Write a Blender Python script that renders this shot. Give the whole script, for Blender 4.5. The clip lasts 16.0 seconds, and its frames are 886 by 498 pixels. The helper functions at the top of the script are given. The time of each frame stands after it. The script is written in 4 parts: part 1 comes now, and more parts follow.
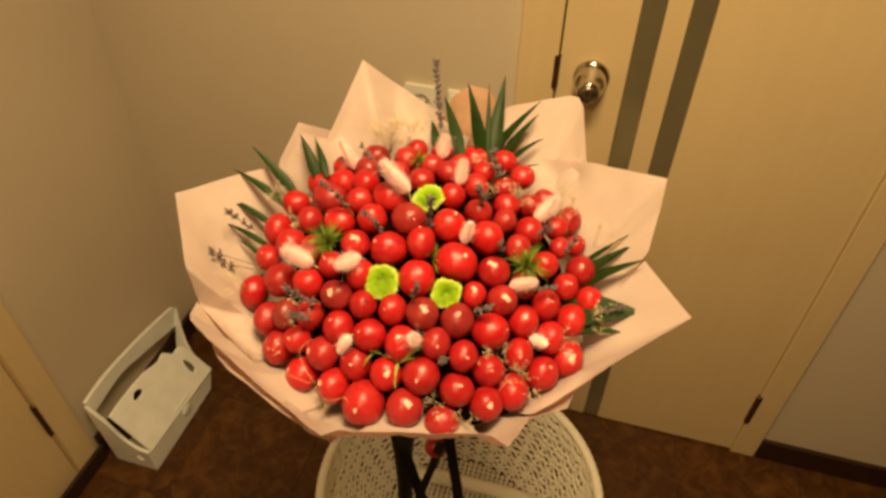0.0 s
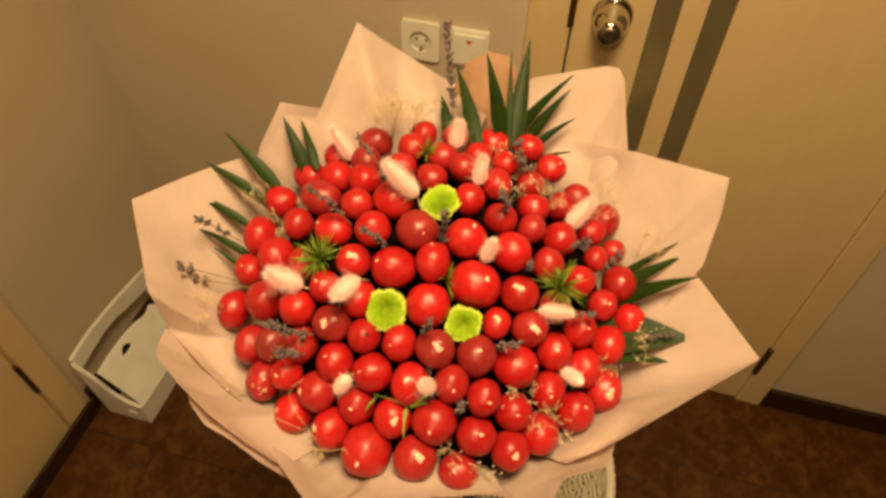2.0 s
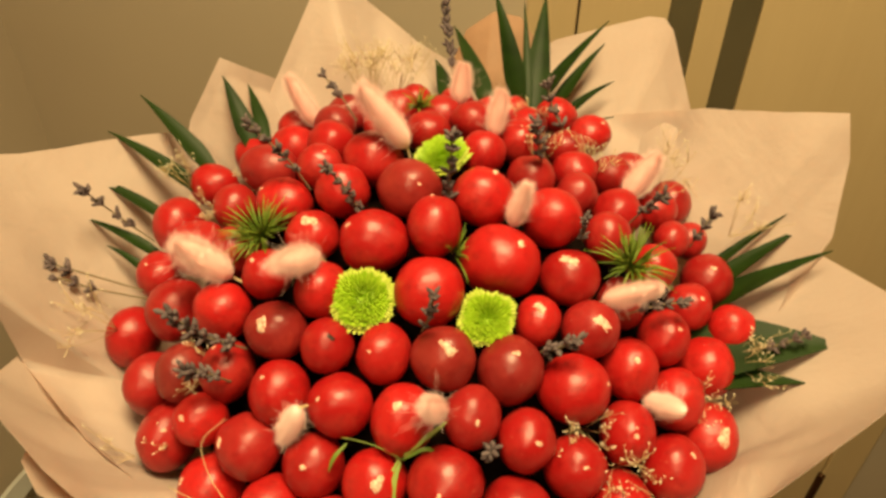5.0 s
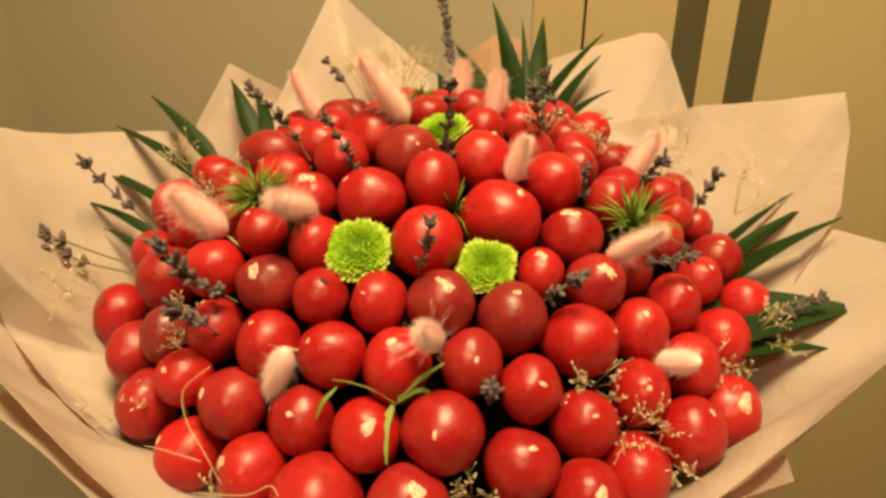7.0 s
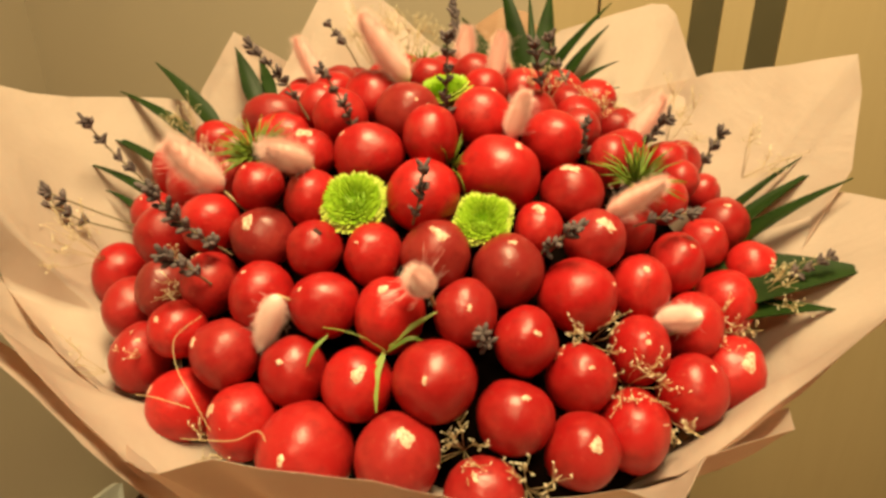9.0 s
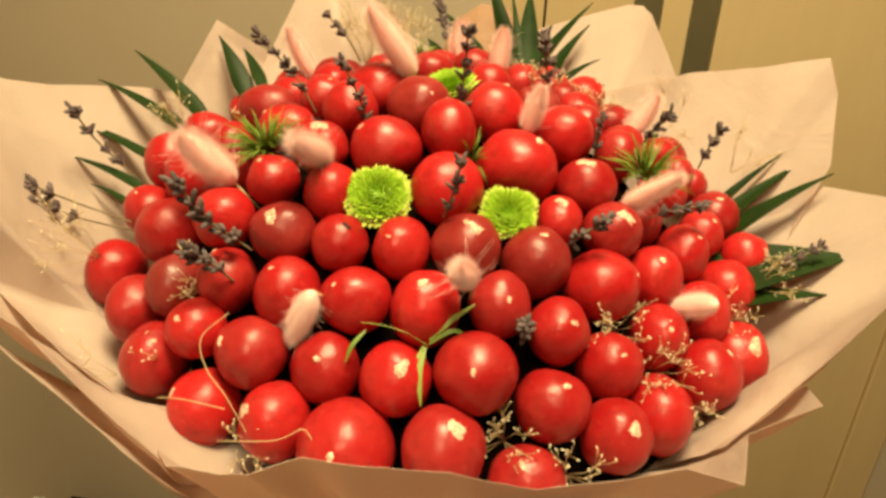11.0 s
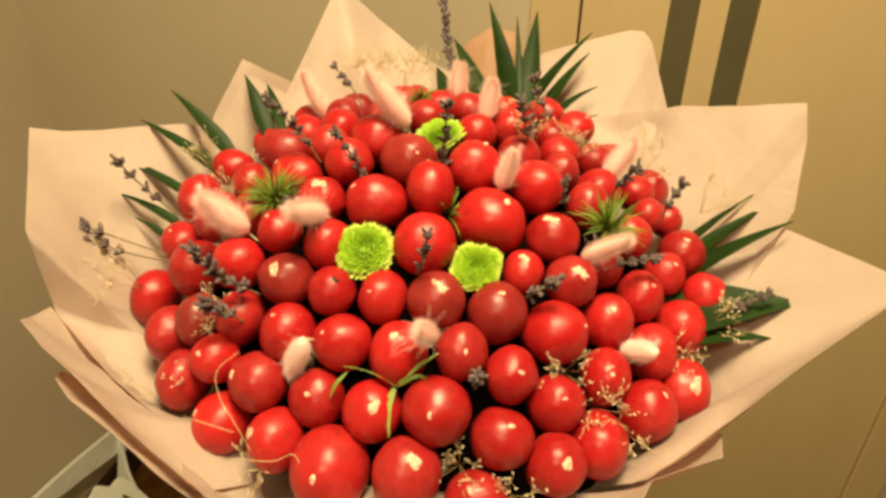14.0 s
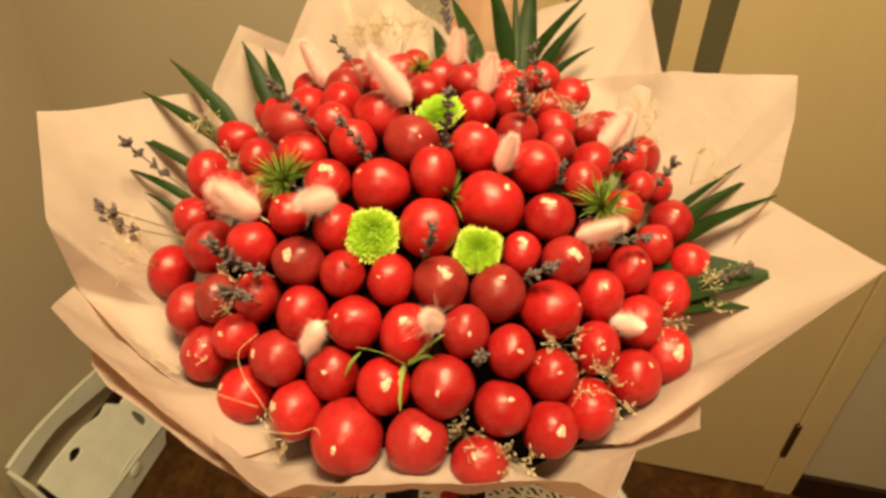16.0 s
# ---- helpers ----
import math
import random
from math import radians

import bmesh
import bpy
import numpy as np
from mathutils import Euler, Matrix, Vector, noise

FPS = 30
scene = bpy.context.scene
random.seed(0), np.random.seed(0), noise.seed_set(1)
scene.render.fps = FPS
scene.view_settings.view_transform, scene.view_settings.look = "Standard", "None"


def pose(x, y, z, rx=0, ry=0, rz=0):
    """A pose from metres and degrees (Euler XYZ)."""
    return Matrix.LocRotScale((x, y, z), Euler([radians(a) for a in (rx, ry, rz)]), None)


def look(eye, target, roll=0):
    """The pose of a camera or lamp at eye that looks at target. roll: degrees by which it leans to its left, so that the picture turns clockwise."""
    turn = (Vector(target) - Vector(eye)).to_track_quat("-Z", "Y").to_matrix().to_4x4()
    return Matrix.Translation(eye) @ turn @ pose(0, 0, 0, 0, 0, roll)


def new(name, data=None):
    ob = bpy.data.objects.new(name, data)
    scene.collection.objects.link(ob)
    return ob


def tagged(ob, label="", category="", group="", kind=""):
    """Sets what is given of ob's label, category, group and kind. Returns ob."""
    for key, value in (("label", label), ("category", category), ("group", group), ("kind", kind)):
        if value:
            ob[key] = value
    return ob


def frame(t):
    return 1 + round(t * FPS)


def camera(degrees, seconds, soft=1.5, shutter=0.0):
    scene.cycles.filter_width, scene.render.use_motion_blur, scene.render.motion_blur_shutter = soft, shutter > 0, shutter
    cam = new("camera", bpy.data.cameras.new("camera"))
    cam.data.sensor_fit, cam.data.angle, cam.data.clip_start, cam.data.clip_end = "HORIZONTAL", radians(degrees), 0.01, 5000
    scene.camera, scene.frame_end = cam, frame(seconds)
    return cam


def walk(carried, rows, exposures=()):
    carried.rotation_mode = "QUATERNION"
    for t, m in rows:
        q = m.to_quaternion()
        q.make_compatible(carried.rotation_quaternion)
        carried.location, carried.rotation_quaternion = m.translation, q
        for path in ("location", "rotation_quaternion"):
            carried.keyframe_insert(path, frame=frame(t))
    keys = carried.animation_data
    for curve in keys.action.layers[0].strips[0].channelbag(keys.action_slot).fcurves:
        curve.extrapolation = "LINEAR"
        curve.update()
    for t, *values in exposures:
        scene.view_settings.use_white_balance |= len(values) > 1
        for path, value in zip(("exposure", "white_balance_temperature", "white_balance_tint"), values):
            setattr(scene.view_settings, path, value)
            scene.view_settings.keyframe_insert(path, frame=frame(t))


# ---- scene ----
cam = camera(67.3, 16.0, soft=3.1)
PATH = [
    (0, (0.002, 0.038, 1.674), (-0.386, 1.459, 0.321), 0.9),
    (0.5, (0.004, 0.037, 1.704), (-0.399, 1.421, 0.317), 0.9),
    (1, (-0.007, 0.063, 1.703), (-0.404, 1.413, 0.282), 1.0),
    (1.5, (-0.03, 0.106, 1.688), (-0.373, 1.429, 0.227), 1.9),
    (2, (-0.047, 0.154, 1.657), (-0.368, 1.41, 0.134), 1.4),
    (2.5, (-0.06, 0.185, 1.615), (-0.327, 1.446, 0.086), 3.0),
    (3, (-0.076, 0.186, 1.581), (-0.387, 1.544, 0.146), 1.9),
    (3.2, (-0.08, 0.188, 1.564), (-0.388, 1.584, 0.165), 2.4),
    (5.3, (-0.066, 0.195, 1.452), (-0.432, 1.803, 0.32), 0.4),
    (5.5, (-0.066, 0.19, 1.445), (-0.421, 1.822, 0.343), 0.9),
    (6, (-0.063, 0.181, 1.425), (-0.448, 1.872, 0.429), 0.6),
    (6.5, (-0.058, 0.172, 1.409), (-0.45, 1.882, 0.449), 0.3),
    (7, (-0.054, 0.165, 1.395), (-0.491, 1.916, 0.533), -0.2),
    (7.5, (-0.053, 0.166, 1.386), (-0.497, 1.918, 0.53), -0.3),
    (8, (-0.037, 0.166, 1.38), (-0.581, 1.898, 0.541), -0.9),
    (10.5, (-0.076, 0.152, 1.37), (-0.379, 1.932, 0.51), 1.5),
    (11, (-0.086, 0.151, 1.372), (-0.347, 1.94, 0.518), 2.1),
    (11.5, (-0.085, 0.156, 1.372), (-0.371, 1.94, 0.515), 1.9),
    (12, (-0.059, 0.154, 1.385), (-0.456, 1.925, 0.544), 1.1),
    (12.5, (-0.035, 0.154, 1.395), (-0.509, 1.905, 0.553), 0.6),
    (13, (-0.028, 0.152, 1.405), (-0.486, 1.873, 0.495), 0.6),
    (13.5, (-0.034, 0.144, 1.419), (-0.485, 1.84, 0.46), 0.5),
    (14, (-0.047, 0.142, 1.439), (-0.459, 1.815, 0.424), 0.6),
    (14.5, (-0.052, 0.144, 1.453), (-0.423, 1.774, 0.357), 1.1),
    (15, (-0.056, 0.141, 1.468), (-0.405, 1.729, 0.303), 1.5),
    (15.5, (-0.056, 0.142, 1.476), (-0.401, 1.699, 0.269), 0.9),
    (16, (-0.056, 0.146, 1.482), (-0.396, 1.673, 0.236), 0.7),
]
EXPOSURES = [(0.0, -0.17, 7670, 22), (1.5, -0.22, 7720, 23), (2.5, -0.32, 7920, 27), (3.2, -0.3, 7770, 25), (5.5, -0.31, 7170, 11), (8.0, -0.16, 7020, 10), (11.0, -0.02, 6620, 9), (12.5, 0.0, 6470, 6), (14.0, 0.0, 6620, 9), (16.0, -0.02, 6820, 13)]
walk(cam, [(t, look(eye, target, roll)) for t, eye, target, roll in PATH], EXPOSURES)

# ---- light ----
world = bpy.data.worlds.new("room_air")
world.use_nodes = True
world.node_tree.nodes["Background"].inputs[0].default_value = (1.0, 0.8, 0.55, 1)
world.node_tree.nodes["Background"].inputs[1].default_value = 0.0
scene.world = world


def area_lamp(name, eye, target, size, power, color):
    lamp = bpy.data.lights.new(name, "AREA")
    lamp.shape, lamp.size, lamp.energy, lamp.color = "DISK", size, power, color
    ob = new(name, lamp)
    ob.matrix_world = look(eye, target)
    return ob


area_lamp("ceiling_lamp", (0.00, 0.28, 2.28), (0.00, 0.28, 0.0), 0.42, 26.5, (1.0, 0.80, 0.43))
area_lamp("ceiling_lamp", (-0.10, -0.80, 2.56), (-0.10, -0.80, 0.0), 0.30, 13.5, (1.0, 0.80, 0.43))


# ---- materials ----
class Nodes:
    """A principled material with a few short ways to add nodes."""

    def __init__(self, name, rough=0.5, metal=0.0, **more):
        self.mat = bpy.data.materials.new(name)
        self.mat.use_nodes = True
        self.tree = self.mat.node_tree
        self.bsdf = self.tree.nodes["Principled BSDF"]
        self.bsdf.inputs["Roughness"].default_value = rough
        self.bsdf.inputs["Metallic"].default_value = metal
        for key, value in more.items():
            self.bsdf.inputs[key.replace("_", " ")].default_value = value
        self.coord = self.tree.nodes.new("ShaderNodeTexCoord")

    def link(self, a, b):
        self.tree.links.new(a, b)

    def noise(self, scale, detail=4.0, rough=0.55, space="Object", stretch=None, distort=0.0):
        n = self.tree.nodes.new("ShaderNodeTexNoise")
        n.inputs["Scale"].default_value, n.inputs["Detail"].default_value = scale, detail
        n.inputs["Roughness"].default_value, n.inputs["Distortion"].default_value = rough, distort
        if stretch:
            m = self.tree.nodes.new("ShaderNodeMapping")
            m.inputs["Scale"].default_value = stretch
            self.link(self.coord.outputs[space], m.inputs[0])
            self.link(m.outputs[0], n.inputs["Vector"])
        else:
            self.link(self.coord.outputs[space], n.inputs["Vector"])
        return n.outputs["Fac"]

    def ramp(self, fac, stops):
        r = self.tree.nodes.new("ShaderNodeValToRGB")
        r.color_ramp.elements[0].position, r.color_ramp.elements[0].color = stops[0][0], (*stops[0][1], 1)
        r.color_ramp.elements[1].position, r.color_ramp.elements[1].color = stops[-1][0], (*stops[-1][1], 1)
        for p, c in stops[1:-1]:
            r.color_ramp.elements.new(p).color = (*c, 1)
        self.link(fac, r.inputs[0])
        return r.outputs[0]

    def mix(self, fac, a, b, mode="MIX"):
        m = self.tree.nodes.new("ShaderNodeMix")
        m.data_type, m.blend_type = "RGBA", mode
        for sock, v in ((m.inputs[0], fac), (m.inputs[6], a), (m.inputs[7], b)):
            if isinstance(v, (int, float)):
                sock.default_value = v
            elif isinstance(v, tuple):
                sock.default_value = (*v, 1)
            else:
                self.link(v, sock)
        return m.outputs[2]

    def random(self, island=False):
        n = self.tree.nodes.new("ShaderNodeNewGeometry" if island else "ShaderNodeObjectInfo")
        return n.outputs["Random Per Island" if island else "Random"]

    def color(self, out):
        if isinstance(out, tuple):
            self.bsdf.inputs["Base Color"].default_value = (*out, 1)
        else:
            self.link(out, self.bsdf.inputs["Base Color"])
        return self

    def roughness(self, out):
        self.link(out, self.bsdf.inputs["Roughness"])
        return self

    def bump(self, fac, strength, distance=0.001):
        b = self.tree.nodes.new("ShaderNodeBump")
        b.inputs["Strength"].default_value, b.inputs["Distance"].default_value = strength, distance
        self.link(fac, b.inputs["Height"])
        last = self.bsdf.inputs["Normal"].links
        if last:
            self.link(last[0].from_socket, b.inputs["Normal"])
        self.link(b.outputs[0], self.bsdf.inputs["Normal"])
        return self


def make_wall():
    n = Nodes("wall_paint", 0.75)
    big, fine = n.noise(1.7, 3), n.noise(260, 3)
    n.color(n.ramp(big, [(0.3, (0.575, 0.488, 0.372)), (0.7, (0.62, 0.533, 0.41))]))
    return n.bump(fine, 0.15, 0.0006).mat


def make_door():
    n = Nodes("beech_laminate", 0.42)
    grain = n.noise(9, 5, 0.6, stretch=(6, 6, 0.35), distort=0.6)
    cloud = n.noise(2.2, 3)
    a = n.ramp(grain, [(0.3, (0.66, 0.505, 0.285)), (0.7, (0.70, 0.545, 0.315))])
    n.color(n.mix(0.35, a, n.ramp(cloud, [(0.3, (0.63, 0.480, 0.265)), (0.7, (0.73, 0.575, 0.335))])))
    return n.bump(grain, 0.05, 0.0004).mat


def make_floor_tile():
    n = Nodes("marbled_brown_tile", 0.46, Specular_IOR_Level=0.3)
    rnd = n.random()
    v = n.noise(7, 7, 0.65, distort=1.6)
    w = n.noise(28, 5, 0.6, distort=0.8)
    a = n.ramp(v, [(0.32, (0.035, 0.0110, 0.0016)), (0.52, (0.075, 0.026, 0.0040)), (0.68, (0.175, 0.071, 0.012))])
    b = n.mix(n.ramp(w, [(0.45, (0, 0, 0)), (0.75, (0.5, 0.5, 0.5))]), a, (0.21, 0.100, 0.034))
    n.color(n.mix(n.ramp(rnd, [(0.0, (0.0, 0.0, 0.0)), (1.0, (0.3, 0.3, 0.3))]), b, (0.06, 0.024, 0.010)))
    return n.bump(v, 0.06, 0.0008).mat


def plain(name, color, rough=0.5, metal=0.0, var=0.12, scale=30.0, bump=0.08, **more):
    n = Nodes(name, rough, metal, **more)
    f = n.noise(scale, 4)
    n.color(n.ramp(f, [(0.3, tuple(c * (1 - var) for c in color)), (0.7, tuple(min(1, c * (1 + var)) for c in color))]))
    if bump:
        n.bump(n.noise(scale * 4, 3), bump, 0.0005)
    return n.mat


def make_radish(name, stops):
    n = Nodes(name, 0.36, Specular_IOR_Level=0.46)
    rnd = n.random()
    skin = n.ramp(rnd, stops)
    blotch = n.noise(1.6, 6, 0.62)
    pale = n.mix(n.ramp(blotch, [(0.46, (0.0, 0.0, 0.0)), (0.76, (0.34, 0.34, 0.34))]), skin, (0.52, 0.050, 0.034))
    dark = n.mix(n.ramp(n.noise(2.8, 5, 0.65), [(0.48, (0.0, 0.0, 0.0)), (0.72, (0.55, 0.55, 0.55))]), pale, (0.17, 0.005, 0.006))
    scuff = n.noise(7, 6, 0.7, stretch=(1, 1, 0.35))
    worn = n.mix(n.ramp(scuff, [(0.60, (0.0, 0.0, 0.0)), (0.74, (0.26, 0.26, 0.26))]), dark, (0.60, 0.22, 0.15))
    speck = n.noise(26, 3, 0.5)
    n.color(n.mix(n.ramp(speck, [(0.66, (0.0, 0.0, 0.0)), (0.80, (0.20, 0.20, 0.20))]), worn, (0.72, 0.24, 0.15)))
    n.roughness(n.ramp(blotch, [(0.3, (0.30, 0.30, 0.30)), (0.75, (0.46, 0.46, 0.46))]))
    n.bump(n.noise(4, 4), 0.16, 0.0014)
    return n.bump(n.noise(60, 2), 0.05, 0.0004).mat


def make_scar():
    n = Nodes("cut_radish_flesh", 0.6)
    n.color(n.ramp(n.noise(9, 4, 0.6), [(0.34, (0.56, 0.13, 0.09)), (0.50, (0.80, 0.50, 0.38)), (0.68, (0.88, 0.68, 0.53))]))
    return n.bump(n.noise(30, 3), 0.3, 0.001).mat


def make_paper():
    n = Nodes("peach_wrapping_paper", 0.62, Specular_IOR_Level=0.25)
    crease = n.noise(11, 7, 0.62, distort=0.9)
    fold = n.noise(34, 3, 0.5, distort=1.4)
    fibre = n.noise(420, 3)
    a = n.ramp(crease, [(0.3, (0.645, 0.556, 0.520)), (0.5, (0.705, 0.622, 0.586)), (0.7, (0.75, 0.670, 0.632))])
    n.color(n.mix(0.12, a, n.ramp(fibre, [(0.3, (0.60, 0.475, 0.40)), (0.7, (0.82, 0.71, 0.63))])))
    n.bump(crease, 0.45, 0.005)
    n.bump(fold, 0.2, 0.003)
    n.bump(fibre, 0.05, 0.0003)
    # thin paper lets some light through
    glow, both = n.tree.nodes.new("ShaderNodeBsdfTranslucent"), n.tree.nodes.new("ShaderNodeMixShader")
    glow.inputs["Color"].default_value = (0.90, 0.69, 0.55, 1)
    both.inputs[0].default_value = 0.46
    n.link(n.bsdf.outputs[0], both.inputs[1])
    n.link(glow.outputs[0], both.inputs[2])
    n.link(both.outputs[0], n.tree.nodes["Material Output"].inputs["Surface"])
    return n.mat


def make_leaf(name, dark, light):
    n = Nodes(name, 0.5, Specular_IOR_Level=0.2)
    v = n.noise(60, 4, 0.6, stretch=(1, 1, 1))
    n.color(n.mix(n.random(), n.ramp(v, [(0.3, dark), (0.75, light)]), tuple(0.75 * c for c in light)))
    return n.bump(v, 0.15, 0.0006).mat


def make_island(name, a, b, rough=0.6, **more):
    n = Nodes(name, rough, **more)
    f = n.noise(90, 3)
    n.color(n.mix(0.3, n.ramp(n.random(True), [(0.0, a), (1.0, b)]), n.ramp(f, [(0.3, a), (0.7, b)])))
    return n.mat


WALL = make_wall()
DOOR = make_door()
TILE = make_floor_tile()
GROUT = plain("dark_grout", (0.050, 0.023, 0.008), 0.85)
CEIL = plain("ceiling_white", (0.70, 0.67, 0.60), 0.8, scale=8)
# for the two unseen walls, dark to hold down bounced light
UNSEEN_WALL = plain("unseen_wall_brown", (0.15, 0.085, 0.045), 0.5, var=0.2, scale=5)
SKIRT = plain("dark_brown_skirting", (0.030, 0.012, 0.006), 0.45, var=0.25, scale=14)
SATIN = plain("smoked_glass_strip", (0.30, 0.265, 0.16), 0.14, 0.55, var=0.1, scale=6, bump=0)
CHROME = plain("polished_nickel", (0.62, 0.58, 0.52), 0.16, 1.0, var=0.06, scale=40, bump=0.02)
NICKEL = plain("dull_nickel", (0.36, 0.32, 0.27), 0.34, 1.0, var=0.15, scale=60, bump=0.04)
BRONZE = plain("bronzed_steel", (0.10, 0.045, 0.018), 0.4, 0.7)
PLASTIC = plain("ivory_plastic", (0.84, 0.83, 0.74), 0.32, var=0.03, bump=0.02)
BLACKP = plain("black_plastic", (0.02, 0.018, 0.016), 0.45)
REDMARK = plain("red_print", (0.60, 0.09, 0.05), 0.5)
WHITEW = plain("white_lacquered_wood", (0.86, 0.89, 0.85), 0.42, var=0.06, scale=20)
WICKER = make_island("cream_painted_wicker", (0.85, 0.81, 0.69), (0.93, 0.90, 0.80), 0.5)
RADISH = make_radish("radish_skin", [(0.0, (0.30, 0.009, 0.010)), (0.30, (0.39, 0.009, 0.011)), (0.65, (0.48, 0.013, 0.014)), (0.88, (0.36, 0.014, 0.015)), (1.0, (0.28, 0.017, 0.018))])
DULL_RADISH = make_radish("dull_radish_skin", [(0.0, (0.24, 0.016, 0.016)), (0.5, (0.28, 0.020, 0.018)), (1.0, (0.22, 0.022, 0.020))])
SCAR = make_scar()
DARKHOLE = plain("dark_bruise", (0.03, 0.012, 0.008), 0.8)
PAPER = make_paper()
KRAFT = plain("kraft_paper", (0.35, 0.20, 0.12), 0.7, scale=60, bump=0.15)
LEAF = make_leaf("dark_green_blade", (0.006, 0.018, 0.002), (0.017, 0.045, 0.005))
# near-black stand-in for the shade deep between the radishes
GAP_SHADE = plain("packed_foliage", (0.007, 0.004, 0.003), 0.95, var=0.4, scale=90, Specular_IOR_Level=0.0)
NEEDLE = make_island("fresh_green_needles", (0.07, 0.15, 0.010), (0.26, 0.36, 0.05), 0.5)
PETAL = make_island("lime_petals", (0.22, 0.42, 0.010), (0.40, 0.60, 0.04), 0.55)
PALE_PETAL = make_island("pale_lime_petals", (0.42, 0.56, 0.06), (0.62, 0.70, 0.16), 0.55)
FLUFF = make_island("dyed_pink_fluff", (0.97, 0.63, 0.59), (0.99, 0.77, 0.73), 0.95, Sheen_Weight=0.6)
LAVENDER = make_island("dried_lavender", (0.060, 0.042, 0.046), (0.19, 0.145, 0.150), 0.85)
DRYSTEM = make_island("dry_straw_stem", (0.46, 0.33, 0.16), (0.70, 0.55, 0.33), 0.8)
LAVSTEM = make_island("grey_lavender_stem", (0.13, 0.10, 0.06), (0.26, 0.20, 0.12), 0.85)
FLORET = make_island("cream_florets", (0.66, 0.58, 0.40), (0.90, 0.82, 0.64), 0.8)
BLACKR = plain("black_satin", (0.004, 0.0035, 0.0035), 0.6, scale=200, bump=0.1, Specular_IOR_Level=0.2)
ROSELEAF = make_island("rosemary_leaf", (0.10, 0.19, 0.02), (0.34, 0.42, 0.10), 0.5)

# ---- building helpers ----
PLACE = {}


def thing(name, at, label, category, group="", kind=""):
    """An Empty at the thing's base."""
    ob = new(name)
    ob.matrix_basis = Matrix.Translation(at)
    PLACE[ob] = Matrix.Translation(at)
    return tagged(ob, label, category, group, kind)


def adopt(ob, parent, m=None):
    """Puts ob under parent, at the world pose m."""
    m = m or Matrix()
    PLACE[ob] = m
    if parent:
        ob.parent = parent
        ob.matrix_parent_inverse = PLACE[parent].inverted()
    ob.matrix_basis = m
    return ob


def mesh_of(name, verts, faces, mat, smooth=True):
    me = bpy.data.meshes.new(name)
    me.from_pydata([tuple(map(float, v)) for v in verts], [], [tuple(f) for f in faces])
    me.materials.append(mat)
    if smooth:
        me.polygons.foreach_set("use_smooth", [True] * len(me.polygons))
    me.update()
    return me


def solid(name, verts, faces, mat, parent=None, label="", smooth=True, m=None):
    ob = new(name, mesh_of(name, verts, faces, mat, smooth))
    adopt(ob, parent, m)
    return tagged(ob, label)


def part(name, bm, mat, parent=None, label="", smooth=False, m=None):
    me = bpy.data.meshes.new(name)
    bm.to_mesh(me)
    bm.free()
    me.materials.append(mat)
    if smooth:
        me.polygons.foreach_set("use_smooth", [True] * len(me.polygons))
    ob = new(name, me)
    adopt(ob, parent, m)
    return tagged(ob, label)


def add_box(bm, x0, x1, y0, y1, z0, z1, bevel=0.0):
    r = bmesh.ops.create_cube(bm, size=1.0, matrix=Matrix.LocRotScale(((x0 + x1) / 2, (y0 + y1) / 2, (z0 + z1) / 2), None, (x1 - x0, y1 - y0, z1 - z0)))
    if bevel:
        edges = list({e for v in r["verts"] for e in v.link_edges})
        bmesh.ops.bevel(bm, geom=edges, offset=bevel, segments=2, affect="EDGES", profile=0.6)
    return bm


def box(x0, x1, y0, y1, z0, z1, bevel=0.0):
    return add_box(bmesh.new(), x0, x1, y0, y1, z0, z1, bevel)


def frame_axes(z):
    z = Vector(z).normalized()
    x = (Vector((0, 0, 1)) if abs(z.z) < 0.9 else Vector((1, 0, 0))).cross(z).normalized()
    return x, z.cross(x), z


def turned(points, profile, seg=24):
    """Vertices and faces of a shape turned about the line through points[0] and points[1]; profile: (along, radius)."""
    a, b = Vector(points[0]), Vector(points[1])
    x, y, z = frame_axes(b - a)
    verts, faces = [], []
    for s, r in profile:
        for k in range(seg):
            w = 2 * math.pi * k / seg
            verts.append(a + z * s + (x * math.cos(w) + y * math.sin(w)) * r)
    for i in range(len(profile) - 1):
        for k in range(seg):
            k2 = (k + 1) % seg
            faces.append((i * seg + k, i * seg + k2, (i + 1) * seg + k2, (i + 1) * seg + k))
    faces.append(tuple(range(seg))[::-1])
    faces.append(tuple(range((len(profile) - 1) * seg, len(profile) * seg)))
    return verts, faces


def tube(points, radii, seg=6):
    """Vertices and faces of a tube along points."""
    pts = [Vector(p) for p in points]
    if isinstance(radii, (int, float)):
        radii = [radii] * len(pts)
    verts, faces = [], []
    x, y, z = frame_axes(pts[1] - pts[0])
    for i, p in enumerate(pts):
        d = (pts[min(i + 1, len(pts) - 1)] - pts[max(i - 1, 0)]).normalized()
        x = (x - d * x.dot(d)).normalized()
        y = d.cross(x)
        for k in range(seg):
            w = 2 * math.pi * k / seg
            verts.append(p + (x * math.cos(w) + y * math.sin(w)) * radii[i])
    for i in range(len(pts) - 1):
        for k in range(seg):
            k2 = (k + 1) % seg
            faces.append((i * seg + k, i * seg + k2, (i + 1) * seg + k2, (i + 1) * seg + k))
    faces.append(tuple(range(seg))[::-1])
    faces.append(tuple(range((len(pts) - 1) * seg, len(pts) * seg)))
    return verts, faces


def joined(pieces):
    verts, faces = [], []
    for v, f in pieces:
        o = len(verts)
        verts += list(v)
        faces += [tuple(i + o for i in q) for q in f]
    return verts, faces


